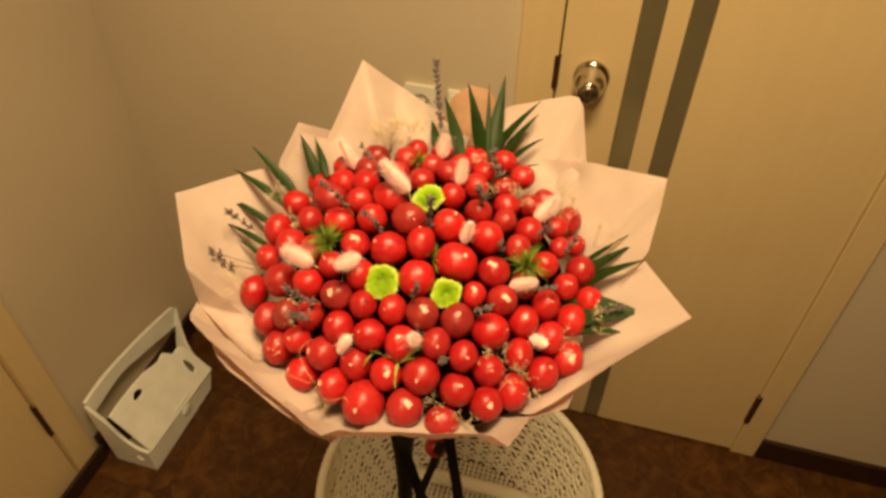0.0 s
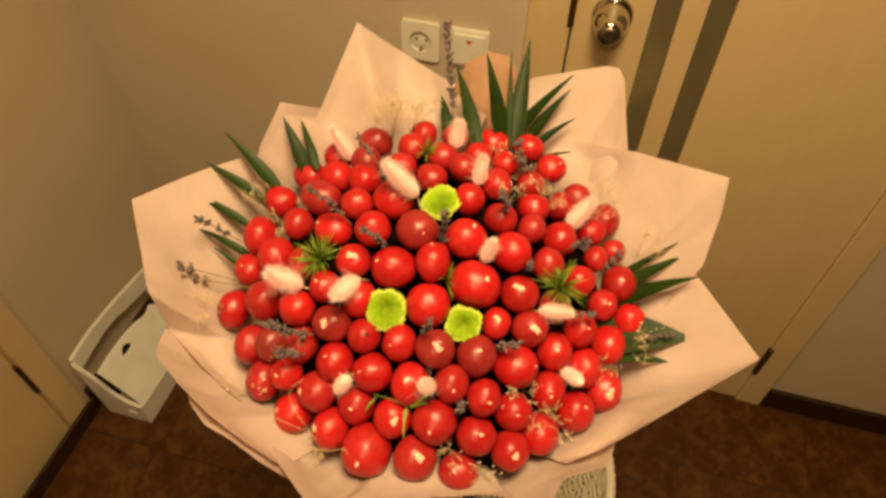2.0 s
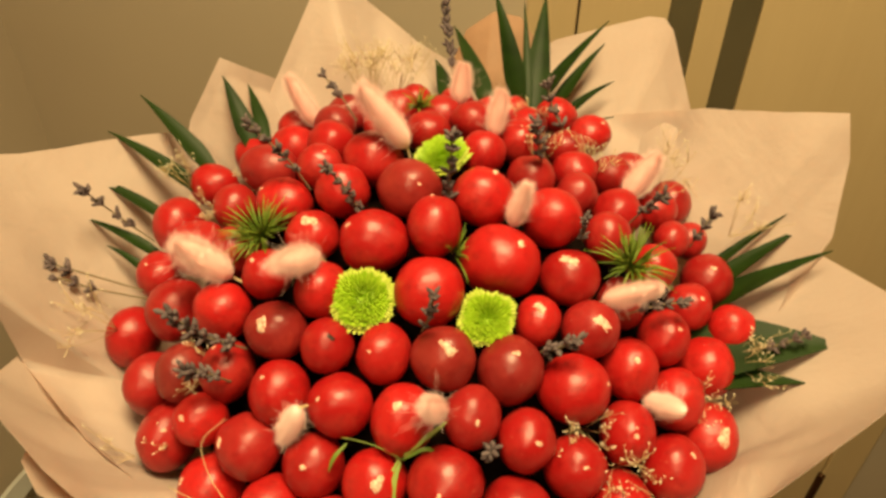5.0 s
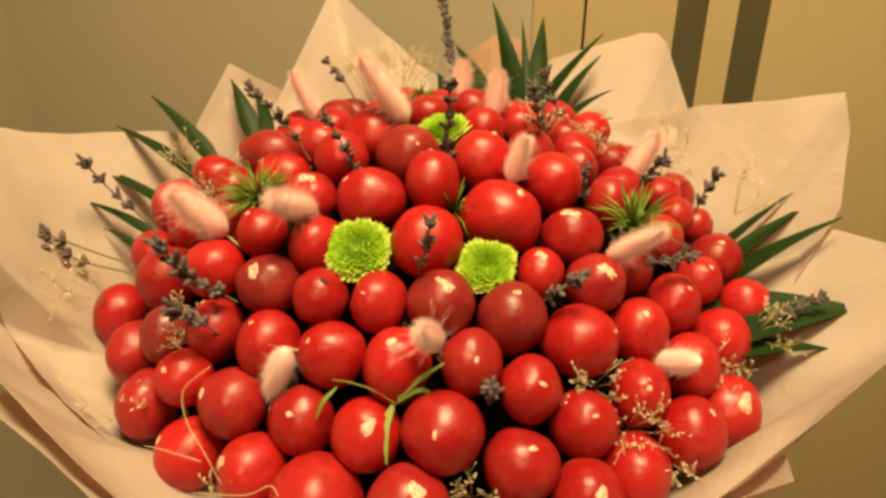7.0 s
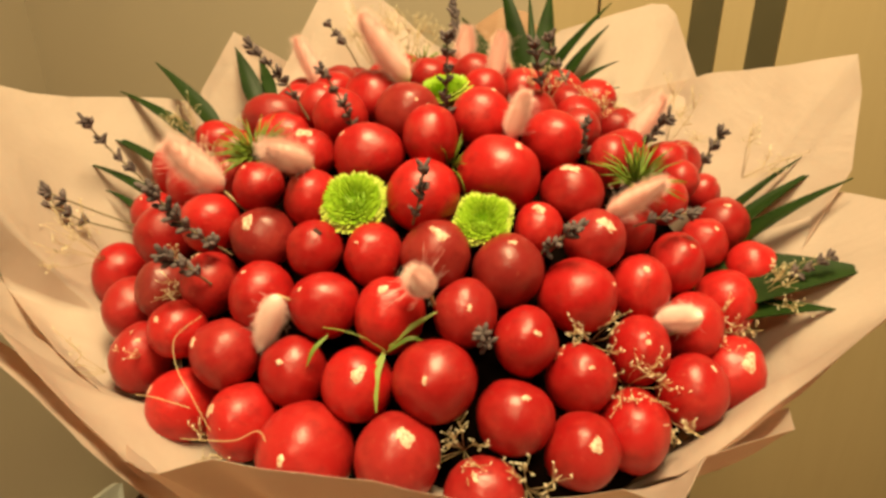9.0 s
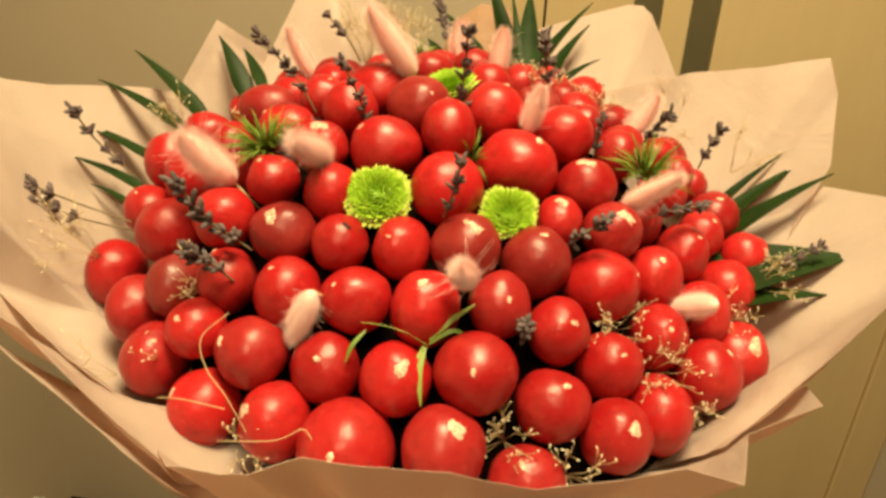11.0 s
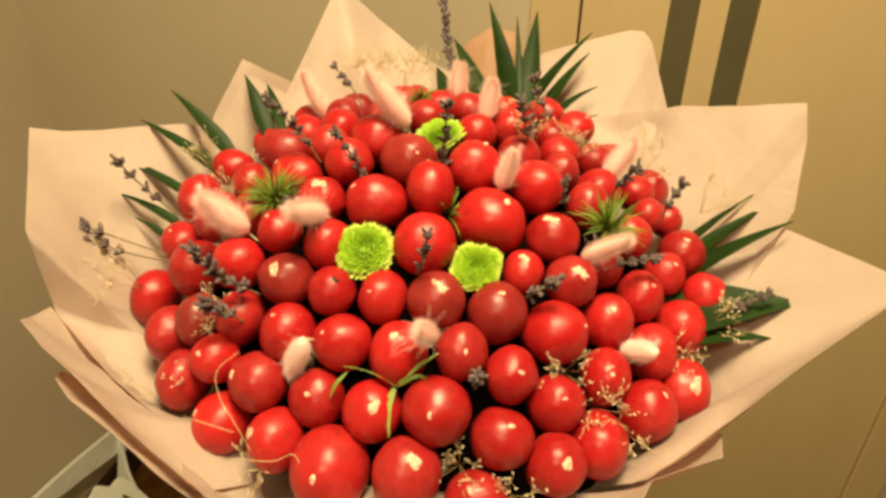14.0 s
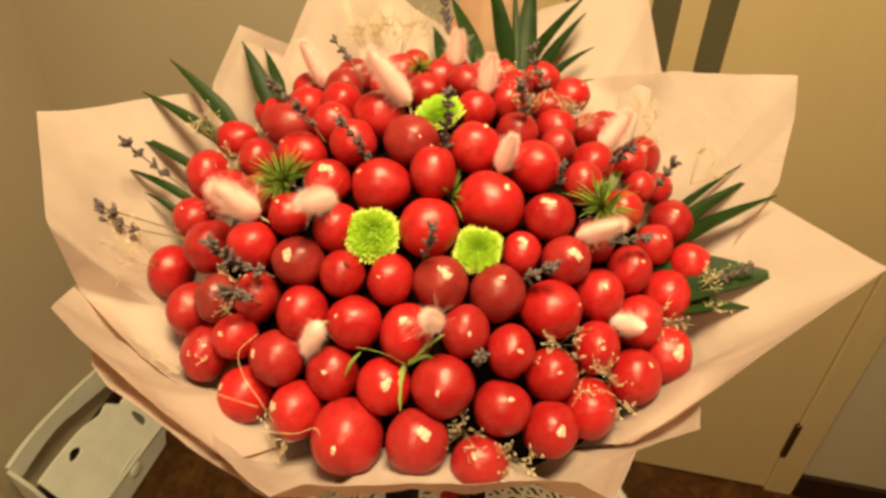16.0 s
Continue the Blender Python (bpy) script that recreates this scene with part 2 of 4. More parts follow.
def bent(points, n):
    """A smooth line through points, n places."""
    p = [Vector(q) for q in points]
    p = [2 * p[0] - p[1]] + p + [2 * p[-1] - p[-2]]
    out = []
    for i in range(n):
        s = i / (n - 1) * (len(p) - 3)
        k = min(int(s), len(p) - 4)
        f = s - k
        a, b, c, d = p[k:k + 4]
        out.append(0.5 * ((2 * b) + (c - a) * f + (2 * a - 5 * b + 4 * c - d) * f * f + (3 * b - a - 3 * c + d) * f ** 3))
    return out


def sheet(grid, thick):
    """A thin closed slab on a grid of places (rows of Vectors)."""
    n, m = len(grid), len(grid[0])
    P = np.array([[tuple(v) for v in row] for row in grid])
    du, dv = np.gradient(P, axis=0), np.gradient(P, axis=1)
    N = np.cross(du, dv)
    N /= np.maximum(np.linalg.norm(N, axis=-1, keepdims=True), 1e-9)
    verts = np.concatenate([(P + N * thick / 2).reshape(-1, 3), (P - N * thick / 2).reshape(-1, 3)])
    faces, o = [], n * m
    for i in range(n - 1):
        for j in range(m - 1):
            q = (i * m + j, (i + 1) * m + j, (i + 1) * m + j + 1, i * m + j + 1)
            faces.append(q)
            faces.append(tuple(o + k for k in q[::-1]))
    rim = [i * m for i in range(n)] + [(n - 1) * m + j for j in range(1, m)] + [i * m + m - 1 for i in range(n - 2, -1, -1)] + [j for j in range(m - 2, 0, -1)]
    verts = verts.tolist()
    base = len(verts)
    verts += [verts[k] for k in rim] + [verts[o + k] for k in rim]
    L = len(rim)
    for k in range(L):
        k2 = (k + 1) % L
        faces.append((base + k2, base + k, base + L + k, base + L + k2))
    return verts, faces


# ---- the room ----
WEST, NORTH, EAST, SOUTH, TOP = -1.156, 1.232, 1.90, -3.60, 2.62
DOOR_L, DOOR_R, DOOR_TOP = -0.101, 0.523, 2.02

bm = box(WEST - 0.12, DOOR_L - 0.004, NORTH, NORTH + 0.12, 0, TOP)
add_box(bm, DOOR_R + 0.004, EAST + 0.12, NORTH, NORTH + 0.12, 0, TOP)
add_box(bm, DOOR_L - 0.004, DOOR_R + 0.004, NORTH, NORTH + 0.12, DOOR_TOP + 0.004, TOP)
tagged(part("wall_north", bm, WALL), "matt beige painted wall beside the door", "wall", kind="structure")
W_DOOR0, W_DOOR1 = -0.02, 0.645
bm = box(WEST - 0.12, WEST, W_DOOR1 + 0.004, NORTH, 0, TOP)
add_box(bm, WEST - 0.12, WEST, SOUTH - 0.12, W_DOOR0 - 0.004, 0, TOP)
add_box(bm, WEST - 0.12, WEST, W_DOOR0 - 0.004, W_DOOR1 + 0.004, DOOR_TOP + 0.004, TOP)
tagged(part("wall_west", bm, WALL), "matt beige painted side wall", "wall", kind="structure")
# the east and south walls are unseen, their dark colour limits bounce
tagged(part("wall_east", box(EAST, EAST + 0.12, SOUTH - 0.12, NORTH, 0, TOP), UNSEEN_WALL), "unseen wall, dark brown to cut bounced light", "wall", kind="structure")
tagged(part("wall_south", box(WEST, EAST, SOUTH - 0.12, SOUTH, 0, TOP), UNSEEN_WALL), "unseen wall, dark brown to cut bounced light", "wall", kind="structure")
tagged(part("ceiling", box(WEST, EAST, SOUTH, NORTH, TOP, TOP + 0.1), CEIL), "plain white ceiling", "ceiling", kind="structure")
floor = tagged(part("floor", box(WEST - 0.12, EAST + 0.12, SOUTH - 0.12, NORTH + 0.12, -0.05, -0.002), GROUT), "brown marbled ceramic tile floor with dark joints", "floor", kind="structure")


def skirting(name, x0, x1, y0, y1, h=0.078):
    bm = box(x0, x1, y0, y1, 0, h, 0.003)
    return tagged(part(name, bm, SKIRT), "dark brown skirting board along the wall", "skirting board", kind="structure")


skirting("baseboard", DOOR_R + 0.068, EAST, NORTH - 0.014, NORTH - 0.001)
skirting("baseboard", WEST + 0.014, DOOR_L - 0.078, NORTH - 0.014, NORTH - 0.001)
skirting("baseboard", WEST + 0.001, WEST + 0.014, W_DOOR1 + 0.080, NORTH - 0.001)


skirting("baseboard", WEST + 0.0155, WEST + 0.026, -0.60, W_DOOR1 + 0.079, 0.055)


def casing(x0, x1, top, face):
    """Two uprights and a head round the opening x0..x1, flat on a wall at y = face, in the wall's own plane."""
    bm = box(x0 - 0.076, x0 - 0.001, face - 0.014, face + 0.10, 0, top + 0.066, 0.003)
    add_box(bm, x1 + 0.001, x1 + 0.062, face - 0.014, face + 0.10, 0, top + 0.066, 0.003)
    add_box(bm, x0 - 0.0005, x1 + 0.0005, face - 0.013, face + 0.10, top + 0.003, top + 0.065, 0.003)
    return bm


tagged(part("trim", casing(DOOR_L, DOOR_R, DOOR_TOP, NORTH), DOOR), "light beech door casing on the beige wall", "door frame", kind="structure")
bm = casing(W_DOOR0, W_DOOR1, DOOR_TOP, 0.0)
tagged(part("trim", bm, DOOR, m=pose(WEST, 0, 0, 0, 0, 90)), "light beech door casing on the side wall", "door frame", kind="structure")


def flush_door(name, width, label):
    """A leaf of upright boards with two smoked glass strips, x from 0 to width, face at y = 0."""
    d = thing(name, (0, 0, 0), label, "door", kind="structure")
    cuts = [0.002, 0.130, 0.171, 0.2125, 0.2525, width - 0.0004]
    for k, (a, b) in enumerate(zip(cuts, cuts[1:])):
        strip = k in (1, 3)
        bm = box(a + 0.0004, b - 0.0004, 0.0025 if strip else 0.0, 0.038, 0.006, DOOR_TOP - 0.002, 0.0008)
        part("glass_strip" if strip else "door_panel", bm, SATIN if strip else DOOR, d, "smoked glass inlay strip" if strip else "")
    return d


def hinge(parent, x, z0, z1):
    v, f = turned(((x, -0.006, z0), (x, -0.006, z1)), [(0, 0.006), (0.004, 0.0075), (z1 - z0 - 0.004, 0.0075), (z1 - z0, 0.006)], 14)
    solid("hinge", v, f, BRONZE, parent, "dark bronzed hinge")


door_1 = flush_door("door_1", DOOR_R - DOOR_L, "closed light beech door with two smoked glass strips")
hinge(door_1, DOOR_R - DOOR_L + 0.0005, 0.145, 0.26)
hinge(door_1, DOOR_R - DOOR_L + 0.0005, 1.72, 1.835)
# latch keeper in the gap
part("strike_plate", box(-0.0065, 0.0045, -0.0125, 0.000, 1.035, 1.100, 0.001), BRONZE, door_1, "dark metal latch plate")
kx, kz = 0.066, 1.062
v, f = turned(((kx, 0.001, kz), (kx, -1, kz)), [(0, 0.0345), (0.004, 0.0345), (0.008, 0.031), (0.010, 0.024)], 36)
knob = solid("door_knob", v, f, CHROME, door_1, "polished round door knob on a rosette")
v, f = turned(((kx, -0.009, kz), (kx, -1, kz)), [(0, 0.027), (0.006, 0.0295), (0.014, 0.0300), (0.024, 0.0285), (0.034, 0.0260), (0.042, 0.0225), (0.046, 0.0215), (0.049, 0.0225), (0.054, 0.0215), (0.058, 0.0185), (0.0585, 0.0160), (0.0570, 0.0145)], 36)
solid("knob_ball", v, f, CHROME, knob)
v, f = turned(((kx, -0.0655, kz), (kx, -1, kz)), [(0, 0.0145), (0.0015, 0.0140), (0.0022, 0.006)], 24)
solid("knob_button", v, f, NICKEL, knob, "dull lock button")
part("key_slot", box(kx - 0.0012, kx + 0.0012, -0.0682, -0.0674, kz - 0.005, kz + 0.005), BLACKP, knob, "dark key slot")
door_1.matrix_basis = Matrix.Translation((DOOR_L, 1.225, 0))

door_2 = flush_door("door_2", W_DOOR1 - W_DOOR0, "closed light beech door in the side wall")
hinge(door_2, W_DOOR1 - W_DOOR0 + 0.0005, 0.215, 0.335)
door_2.matrix_basis = Matrix.Translation((WEST - 0.007, W_DOOR0, 0)) @ pose(0, 0, 0, 0, 0, 90)


# ---- cut boards ----
def lathed_hole(cx, cy, w, h, n=14):
    return [(cx + w * math.cos(2 * math.pi * k / n) * (1 - 0.35 * math.sin(2 * math.pi * k / n)), cy + h * math.sin(2 * math.pi * k / n)) for k in range(n)]


def cut_board(outline, holes, thick):
    """A flat board with the outline and holes, in x, y, thick along z."""
    bm = bmesh.new()
    edges = []
    for loop in [outline] + holes:
        vs = [bm.verts.new((x, y, 0)) for x, y in loop]
        edges += [bm.edges.new((a, b)) for a, b in zip(vs, vs[1:] + vs[:1])]
    r = bmesh.ops.triangle_fill(bm, use_beauty=True, use_dissolve=False, edges=edges)
    faces = [g for g in r["geom"] if isinstance(g, bmesh.types.BMFace)]
    r = bmesh.ops.extrude_face_region(bm, geom=faces)
    bmesh.ops.translate(bm, verts=[g for g in r["geom"] if isinstance(g, bmesh.types.BMVert)], vec=(0, 0, thick))
    bmesh.ops.recalc_face_normals(bm, faces=bm.faces)
    return bm


def sheared(bm, m):
    """Bakes a pose with a slant into the mesh."""
    bm.transform(m)
    bmesh.ops.recalc_face_normals(bm, faces=bm.faces)
    return bm


def curve2(points, n=18):
    return [(p.x, p.y) for p in bent([(x, y, 0) for x, y in points], n)]


# ---- sockets ----
def plate(x0, z0, label, category):
    t = thing(category.replace(" ", "_"), (x0 + 0.0375, NORTH, z0), label, category)
    part("faceplate", box(x0, x0 + 0.075, NORTH - 0.010, NORTH - 0.0005, z0, z0 + 0.079, 0.0035), PLASTIC, t, smooth=False)
    return t


def rounded(x0, x1, z0, z1, r, n=5):
    out = []
    for cx, cz, a0 in ((x1 - r, z0 + r, -90), (x1 - r, z1 - r, 0), (x0 + r, z1 - r, 90), (x0 + r, z0 + r, 180)):
        out += [(cx + r * math.cos(radians(a0 + 90 * k / n)), cz + r * math.sin(radians(a0 + 90 * k / n))) for k in range(n + 1)]
    return out


s1 = thing("wall_socket", (-0.3745, NORTH, 0.911), "ivory wall socket with a round earthed well", "wall socket")
c = (-0.3745, NORTH - 0.0008, 0.950)
ring = [(c[0] + 0.0215 * math.cos(2 * math.pi * k / 32), c[2] + 0.0215 * math.sin(2 * math.pi * k / 32)) for k in range(32)]
on_wall = Matrix(((1, 0, 0, 0), (0, 0, -1, NORTH - 0.0005), (0, 1, 0, 0), (0, 0, 0, 1)))
part("faceplate", cut_board(rounded(-0.412, -0.337, 0.911, 0.990, 0.006), [ring], 0.0100), PLASTIC, s1, m=on_wall)
v, f = turned((c, (c[0], -9, c[2])), [(0.0, 0.0214), (0.0006, 0.0213), (0.0007, 0.001)], 32)
solid("well_floor", v, f, PLASTIC, s1)
for dx in (-0.0095, 0.0095):
    v, f = turned(((c[0] + dx, c[1] - 0.0006, c[2]), (c[0] + dx, -9, c[2])), [(0, 0.0027), (0.0004, 0.0027), (0.0004, 0.0003)], 14)
    solid("pin_hole", v, f, BLACKP, s1, "dark pin hole")
for dz in (-0.0205, 0.0175):
    part("earth_clip", box(c[0] - 0.0025, c[0] + 0.0025, c[1] - 0.0075, c[1] - 0.0006, c[2] + dz, c[2] + dz + 0.003), NICKEL, s1, "bare metal earth clip")
s2 = plate(-0.317, 0.911, "ivory light switch with a small red mark", "light switch")
part("rocker", box(-0.309, -0.250, NORTH - 0.0145, NORTH - 0.0095, 0.919, 0.982, 0.0025), PLASTIC, s2)
solid("indicator", [(-0.286, NORTH - 0.0148, 0.972), (-0.272, NORTH - 0.0148, 0.972), (-0.279, NORTH - 0.0148, 0.962), (-0.286, NORTH - 0.0143, 0.972), (-0.272, NORTH - 0.0143, 0.972), (-0.279, NORTH - 0.0143, 0.962)],
      [(0, 2, 1), (3, 4, 5), (0, 1, 4, 3), (1, 2, 5, 4), (2, 0, 3, 5)], REDMARK, s2, "small red triangle", smooth=False)


# ---- white carved rack in the corner ----
rack = thing("magazine_rack", (-1.06, 0.86, 0.0), "white lacquered wooden rack with leaf cut-outs in the corner", "magazine rack")
# boards are drawn in a plane of (along the wall, up) or (out from the wall, up)
along = lambda x: Matrix(((0, 0, 1, x), (1, 0, 0, 0), (0, 1, 0, 0), (0, 0, 0, 1)))
across = lambda y, lean: Matrix(((1, 0, 0, 0), (0, lean, -1, y), (0, 1, 0, 0), (0, 0, 0, 1)))
part("back_rail", cut_board(curve2([(0.728, 0.208), (0.79, 0.219), (0.86, 0.222), (0.92, 0.205), (0.98, 0.190), (1.037, 0.172), (1.080, 0.162)], 14) + curve2([(1.100, 0.215), (1.076, 0.229), (0.95, 0.253), (0.834, 0.266), (0.770, 0.266), (0.722, 0.259)], 24), [], 0.010), WHITEW, rack, m=along(-1.110))
# the inner board leans back from the front's top edge
lean_back = Matrix(((0, -0.65, 1, -0.9213), (1, 0, 0, 0), (0, 1, 0, 0), (0, 0, 0, 1)))
part("inner_board", sheared(cut_board([(0.727, 0.088), (0.86, 0.084), (1.016, 0.078)] + curve2([(1.012, 0.130), (1.006, 0.172), (0.985, 0.180), (0.970, 0.180), (0.950, 0.202), (0.925, 0.198), (0.906, 0.201), (0.868, 0.210), (0.785, 0.213), (0.728, 0.211)], 26), [lathed_hole(0.818, 0.192, 0.018, 0.010), lathed_hole(0.976, 0.131, 0.010, 0.022)], 0.006), lean_back), WHITEW, rack)
part("front_board", cut_board([(0.729, 0.004), (0.986, 0.004)] + curve2([(1.018, 0.070), (0.97, 0.086), (0.90, 0.096), (0.84, 0.095), (0.78, 0.082), (0.722, 0.092)], 18), [], 0.010), WHITEW, rack, m=along(-0.985))
v, f = turned(((-0.975, 0.885, 0.055), (0, 0.885, 0.055)), [(0, 0.019), (0.003, 0.0185), (0.005, 0.012)], 22)
solid("medallion", v, f, WHITEW, rack)
side = [(-1.100, 0.004), (-0.976, 0.004)] + curve2([(-0.976, 0.092), (-1.010, 0.104), (-1.040, 0.142), (-1.064, 0.205), (-1.098, 0.258)], 20)
part("side_board", sheared(cut_board(side, [lathed_hole(-1.010, 0.058, 0.013, 0.015)], 0.009), across(0.728, -0.03)), WHITEW, rack)
far_side = Matrix(((1, 0, 0, 0), (-0.2, 0.4, -1, 0.8), (0, 1, 0, 0), (0, 0, 0, 1)))
part("side_board", sheared(cut_board([(-1.098, 0.004), (-0.976, 0.004)] + curve2([(-0.976, 0.071), (-1.005, 0.074), (-1.035, 0.086), (-1.060, 0.112), (-1.076, 0.141), (-1.090, 0.180), (-1.101, 0.214)], 22), [], 0.009), far_side), WHITEW, rack)
part("base_board", box(-1.094, -0.986, 0.730, 0.986, 0.010, 0.018), WHITEW, rack)

# ---- wicker tub chair ----
CX, CY = -0.115, 0.600
chair = thing("wicker_chair", (CX, CY, 0.0), "round cream-painted wicker tub chair under the bouquet", "chair")
BOWL = [(0.238, 0.585), (0.233, 0.540), (0.217, 0.480), (0.188, 0.430), (0.156, 0.402)]


def bowl(s):
    s = max(0.0, min(1.0, s)) * (len(BOWL) - 1)
    k = min(int(s), len(BOWL) - 2)
    f = s - k
    return tuple(BOWL[k][i] * (1 - f) + BOWL[k + 1][i] * f for i in (0, 1))


STAKES = 40
for k in range(STAKES):
    pieces = []
    for off in (-0.008, 0.008):
        w = 2 * math.pi * k / STAKES + off
        pts = []
        for i in range(9):
            r, z = bowl(i / 8)
            pts.append((CX + r * math.cos(w), CY + r * math.sin(w), z))
        pieces.append(tube(pts, 0.0021, 6))
    solid("stake", *joined(pieces), WICKER, chair)
ROWS_N = 15
for i in range(ROWS_N):
    pieces = []
    r, z = bowl((i + 0.7) / (ROWS_N + 0.6))
    for phase in (0, 1):
        pts = []
        for j in range(STAKES * 4 + 1):
            w = 2 * math.pi * j / (STAKES * 4)
            wave = 0.0050 * math.cos(w * STAKES / 2 + math.pi * (i + phase))
            zz = z + (0.0020 if phase else -0.0020) + 0.0010 * math.sin(w * 5 + i * 1.7) + 0.0004 * math.sin(w * 17 + i * 3.1)
            pts.append((CX + (r + wave) * math.cos(w), CY + (r + wave) * math.sin(w), zz))
        pieces.append(tube(pts, 0.0027, 6))
    solid("woven_cane", *joined(pieces), WICKER, chair)
pieces = [tube([(CX + 0.240 * math.cos(2 * math.pi * j / 96), CY + 0.240 * math.sin(2 * math.pi * j / 96), 0.588) for j in range(97)], 0.0080, 12)]
for j in range(110):
    w = 2 * math.pi * j / 110
    ring = []
    for k in range(11):
        a = 2 * math.pi * k / 10
        r, z = 0.240 + 0.0081 * math.cos(a), 0.588 + 0.0081 * math.sin(a)
        ring.append((CX + r * math.cos(w + 0.004 * math.sin(a)), CY + r * math.sin(w + 0.004 * math.sin(a)), z))
    pieces.append(tube(ring, 0.0013, 4))
solid("rim", *joined(pieces), WICKER, chair, "cane-wrapped wicker rim")
pieces = []
for i in range(31):
    u = -0.150 + 0.30 * i / 30
    h = math.sqrt(max(0.0, 0.156 ** 2 - u * u))
    if h > 0.02:
        pieces.append(tube([(CX + u, CY - h + 2 * h * j / 24, 0.402 + 0.0022 * math.cos(math.pi * (j + i))) for j in range(25)], 0.0036, 5))
        pieces.append(tube([(CX - h + 2 * h * j / 10, CY + u, 0.402) for j in range(11)], 0.0018, 4))
tagged(solid("seat", *joined(pieces), WICKER, chair, "woven wicker seat"), kind="stuff")
solid("seat_bar", *tube(bent([(-0.222, 0.684, 0.428), (-0.19, 0.694, 0.421), (-0.10, 0.700, 0.419), (-0.01, 0.698, 0.420), (0.015, 0.688, 0.426)], 24), 0.0135, 14), WICKER, chair, "thick cane bar behind the seat")
for a in (45, 135, 225, 315):
    x, y = math.cos(radians(a)), math.sin(radians(a))
    solid("leg", *tube([(CX + 0.150 * x, CY + 0.150 * y, 0.405), (CX + 0.165 * x, CY + 0.165 * y, 0.20), (CX + 0.185 * x, CY + 0.185 * y, 0.0)], [0.012, 0.0125, 0.0135], 12), WICKER, chair)
solid("stretcher", *tube([(CX + 0.172 * math.cos(2 * math.pi * j / 48), CY + 0.172 * math.sin(2 * math.pi * j / 48), 0.15) for j in range(49)], 0.008, 8), WICKER, chair)

# ---- the bouquet ----
BX, BY = -0.13, 0.46
bouquet = thing("bouquet", (-0.158, 0.445, 0.41), "large bouquet of red radishes wrapped in peach paper", "bouquet")


def dome(x, y):
    """Height of the radishes' middles over the plan."""
    x, y = x - BX, y - BY
    q = x * x + y * y
    return 1.2891 - 0.1101 * x + 0.3968 * y - 2.9903 * x * x - 3.2336 * y * y + 0.0496 * x * y + 18.88 * q * q


def dome_normal(x, y):
    e = 0.004
    return Vector((dome(x - e, y) - dome(x + e, y), dome(x, y - e) - dome(x, y + e), 2 * e)).normalized()


def settle(p, drop=0.007):
    """Lets a place of the bouquet sink a little."""
    return Vector(p) - Vector((0, 0, drop))


rng = random.Random(11)


def radish_shape(k, stretch):
    """Vertices and faces of a radish of radius 1 whose root end points along +z, drawn out by stretch."""
    r = random.Random(100 + k)
    seg, rings = 28, 18
    neck = r.choice((0.0, 0.02, 0.05, 0.08, 0.0))
    off = Vector((r.random() * 9, r.random() * 9, r.random() * 9))
    verts, faces = [stretch @ Vector((0, 0, 1.0))], []
    for i in range(1, rings):
        a = math.pi * i / rings
        for j in range(seg):
            w = 2 * math.pi * j / seg
            d = Vector((math.sin(a) * math.cos(w), math.sin(a) * math.sin(w), math.cos(a)))
            s = 1 + 0.075 * noise.noise(d * 1.2 + off) + 0.016 * noise.noise(d * 4 + off)
            taper = 1 - neck * max(0, d.z) ** 2
            verts.append(stretch @ Vector((d.x * s * taper, d.y * s * taper, d.z * s)))
    verts.append(stretch @ Vector((0, 0, -0.96)))
    last = len(verts) - 1
    for j in range(seg):
        j2 = (j + 1) % seg
        faces.append((0, 1 + j, 1 + j2))
        for i in range(rings - 2):
            b = 1 + i * seg
            faces.append((b + j, b + seg + j, b + seg + j2, b + j2))
        b = 1 + (rings - 2) * seg
        faces.append((b + j, last, b + j2))
    return verts, faces


def scar_shape(k, size, stretch):
    """The pale cut end, a thin ragged cap on the root end."""
    r = random.Random(300 + k)
    seg = 22
    lobe, turn = r.uniform(0.25, 0.5), r.uniform(0, 6.3)
    edge = [size * (0.75 + 0.5 * r.random()) * (1 + lobe * math.cos(4 * math.pi * j / seg + turn) + 0.25 * math.cos(2 * math.pi * j / seg + 2 * turn)) for j in range(seg)]
    verts, faces = [(0, 0, 1.018)], []
    for i, s in enumerate((0.5, 0.95, 1.05)):
        for j in range(seg):
            a = edge[j] * s
            w = 2 * math.pi * j / seg
            h = (1.017, 1.010, 0.960)[i]
            verts.append((math.sin(a) * math.cos(w) * h, math.sin(a) * math.sin(w) * h, math.cos(a) * h))
    for j in range(seg):
        j2 = (j + 1) % seg
        faces.append((0, 1 + j, 1 + j2))
        for i in range(2):
            b = 1 + i * seg
            faces.append((b + j, b + seg + j, b + seg + j2, b + j2))
    faces.append(tuple(1 + 2 * seg + j for j in range(seg)))
    return [stretch @ Vector(v) for v in verts], faces


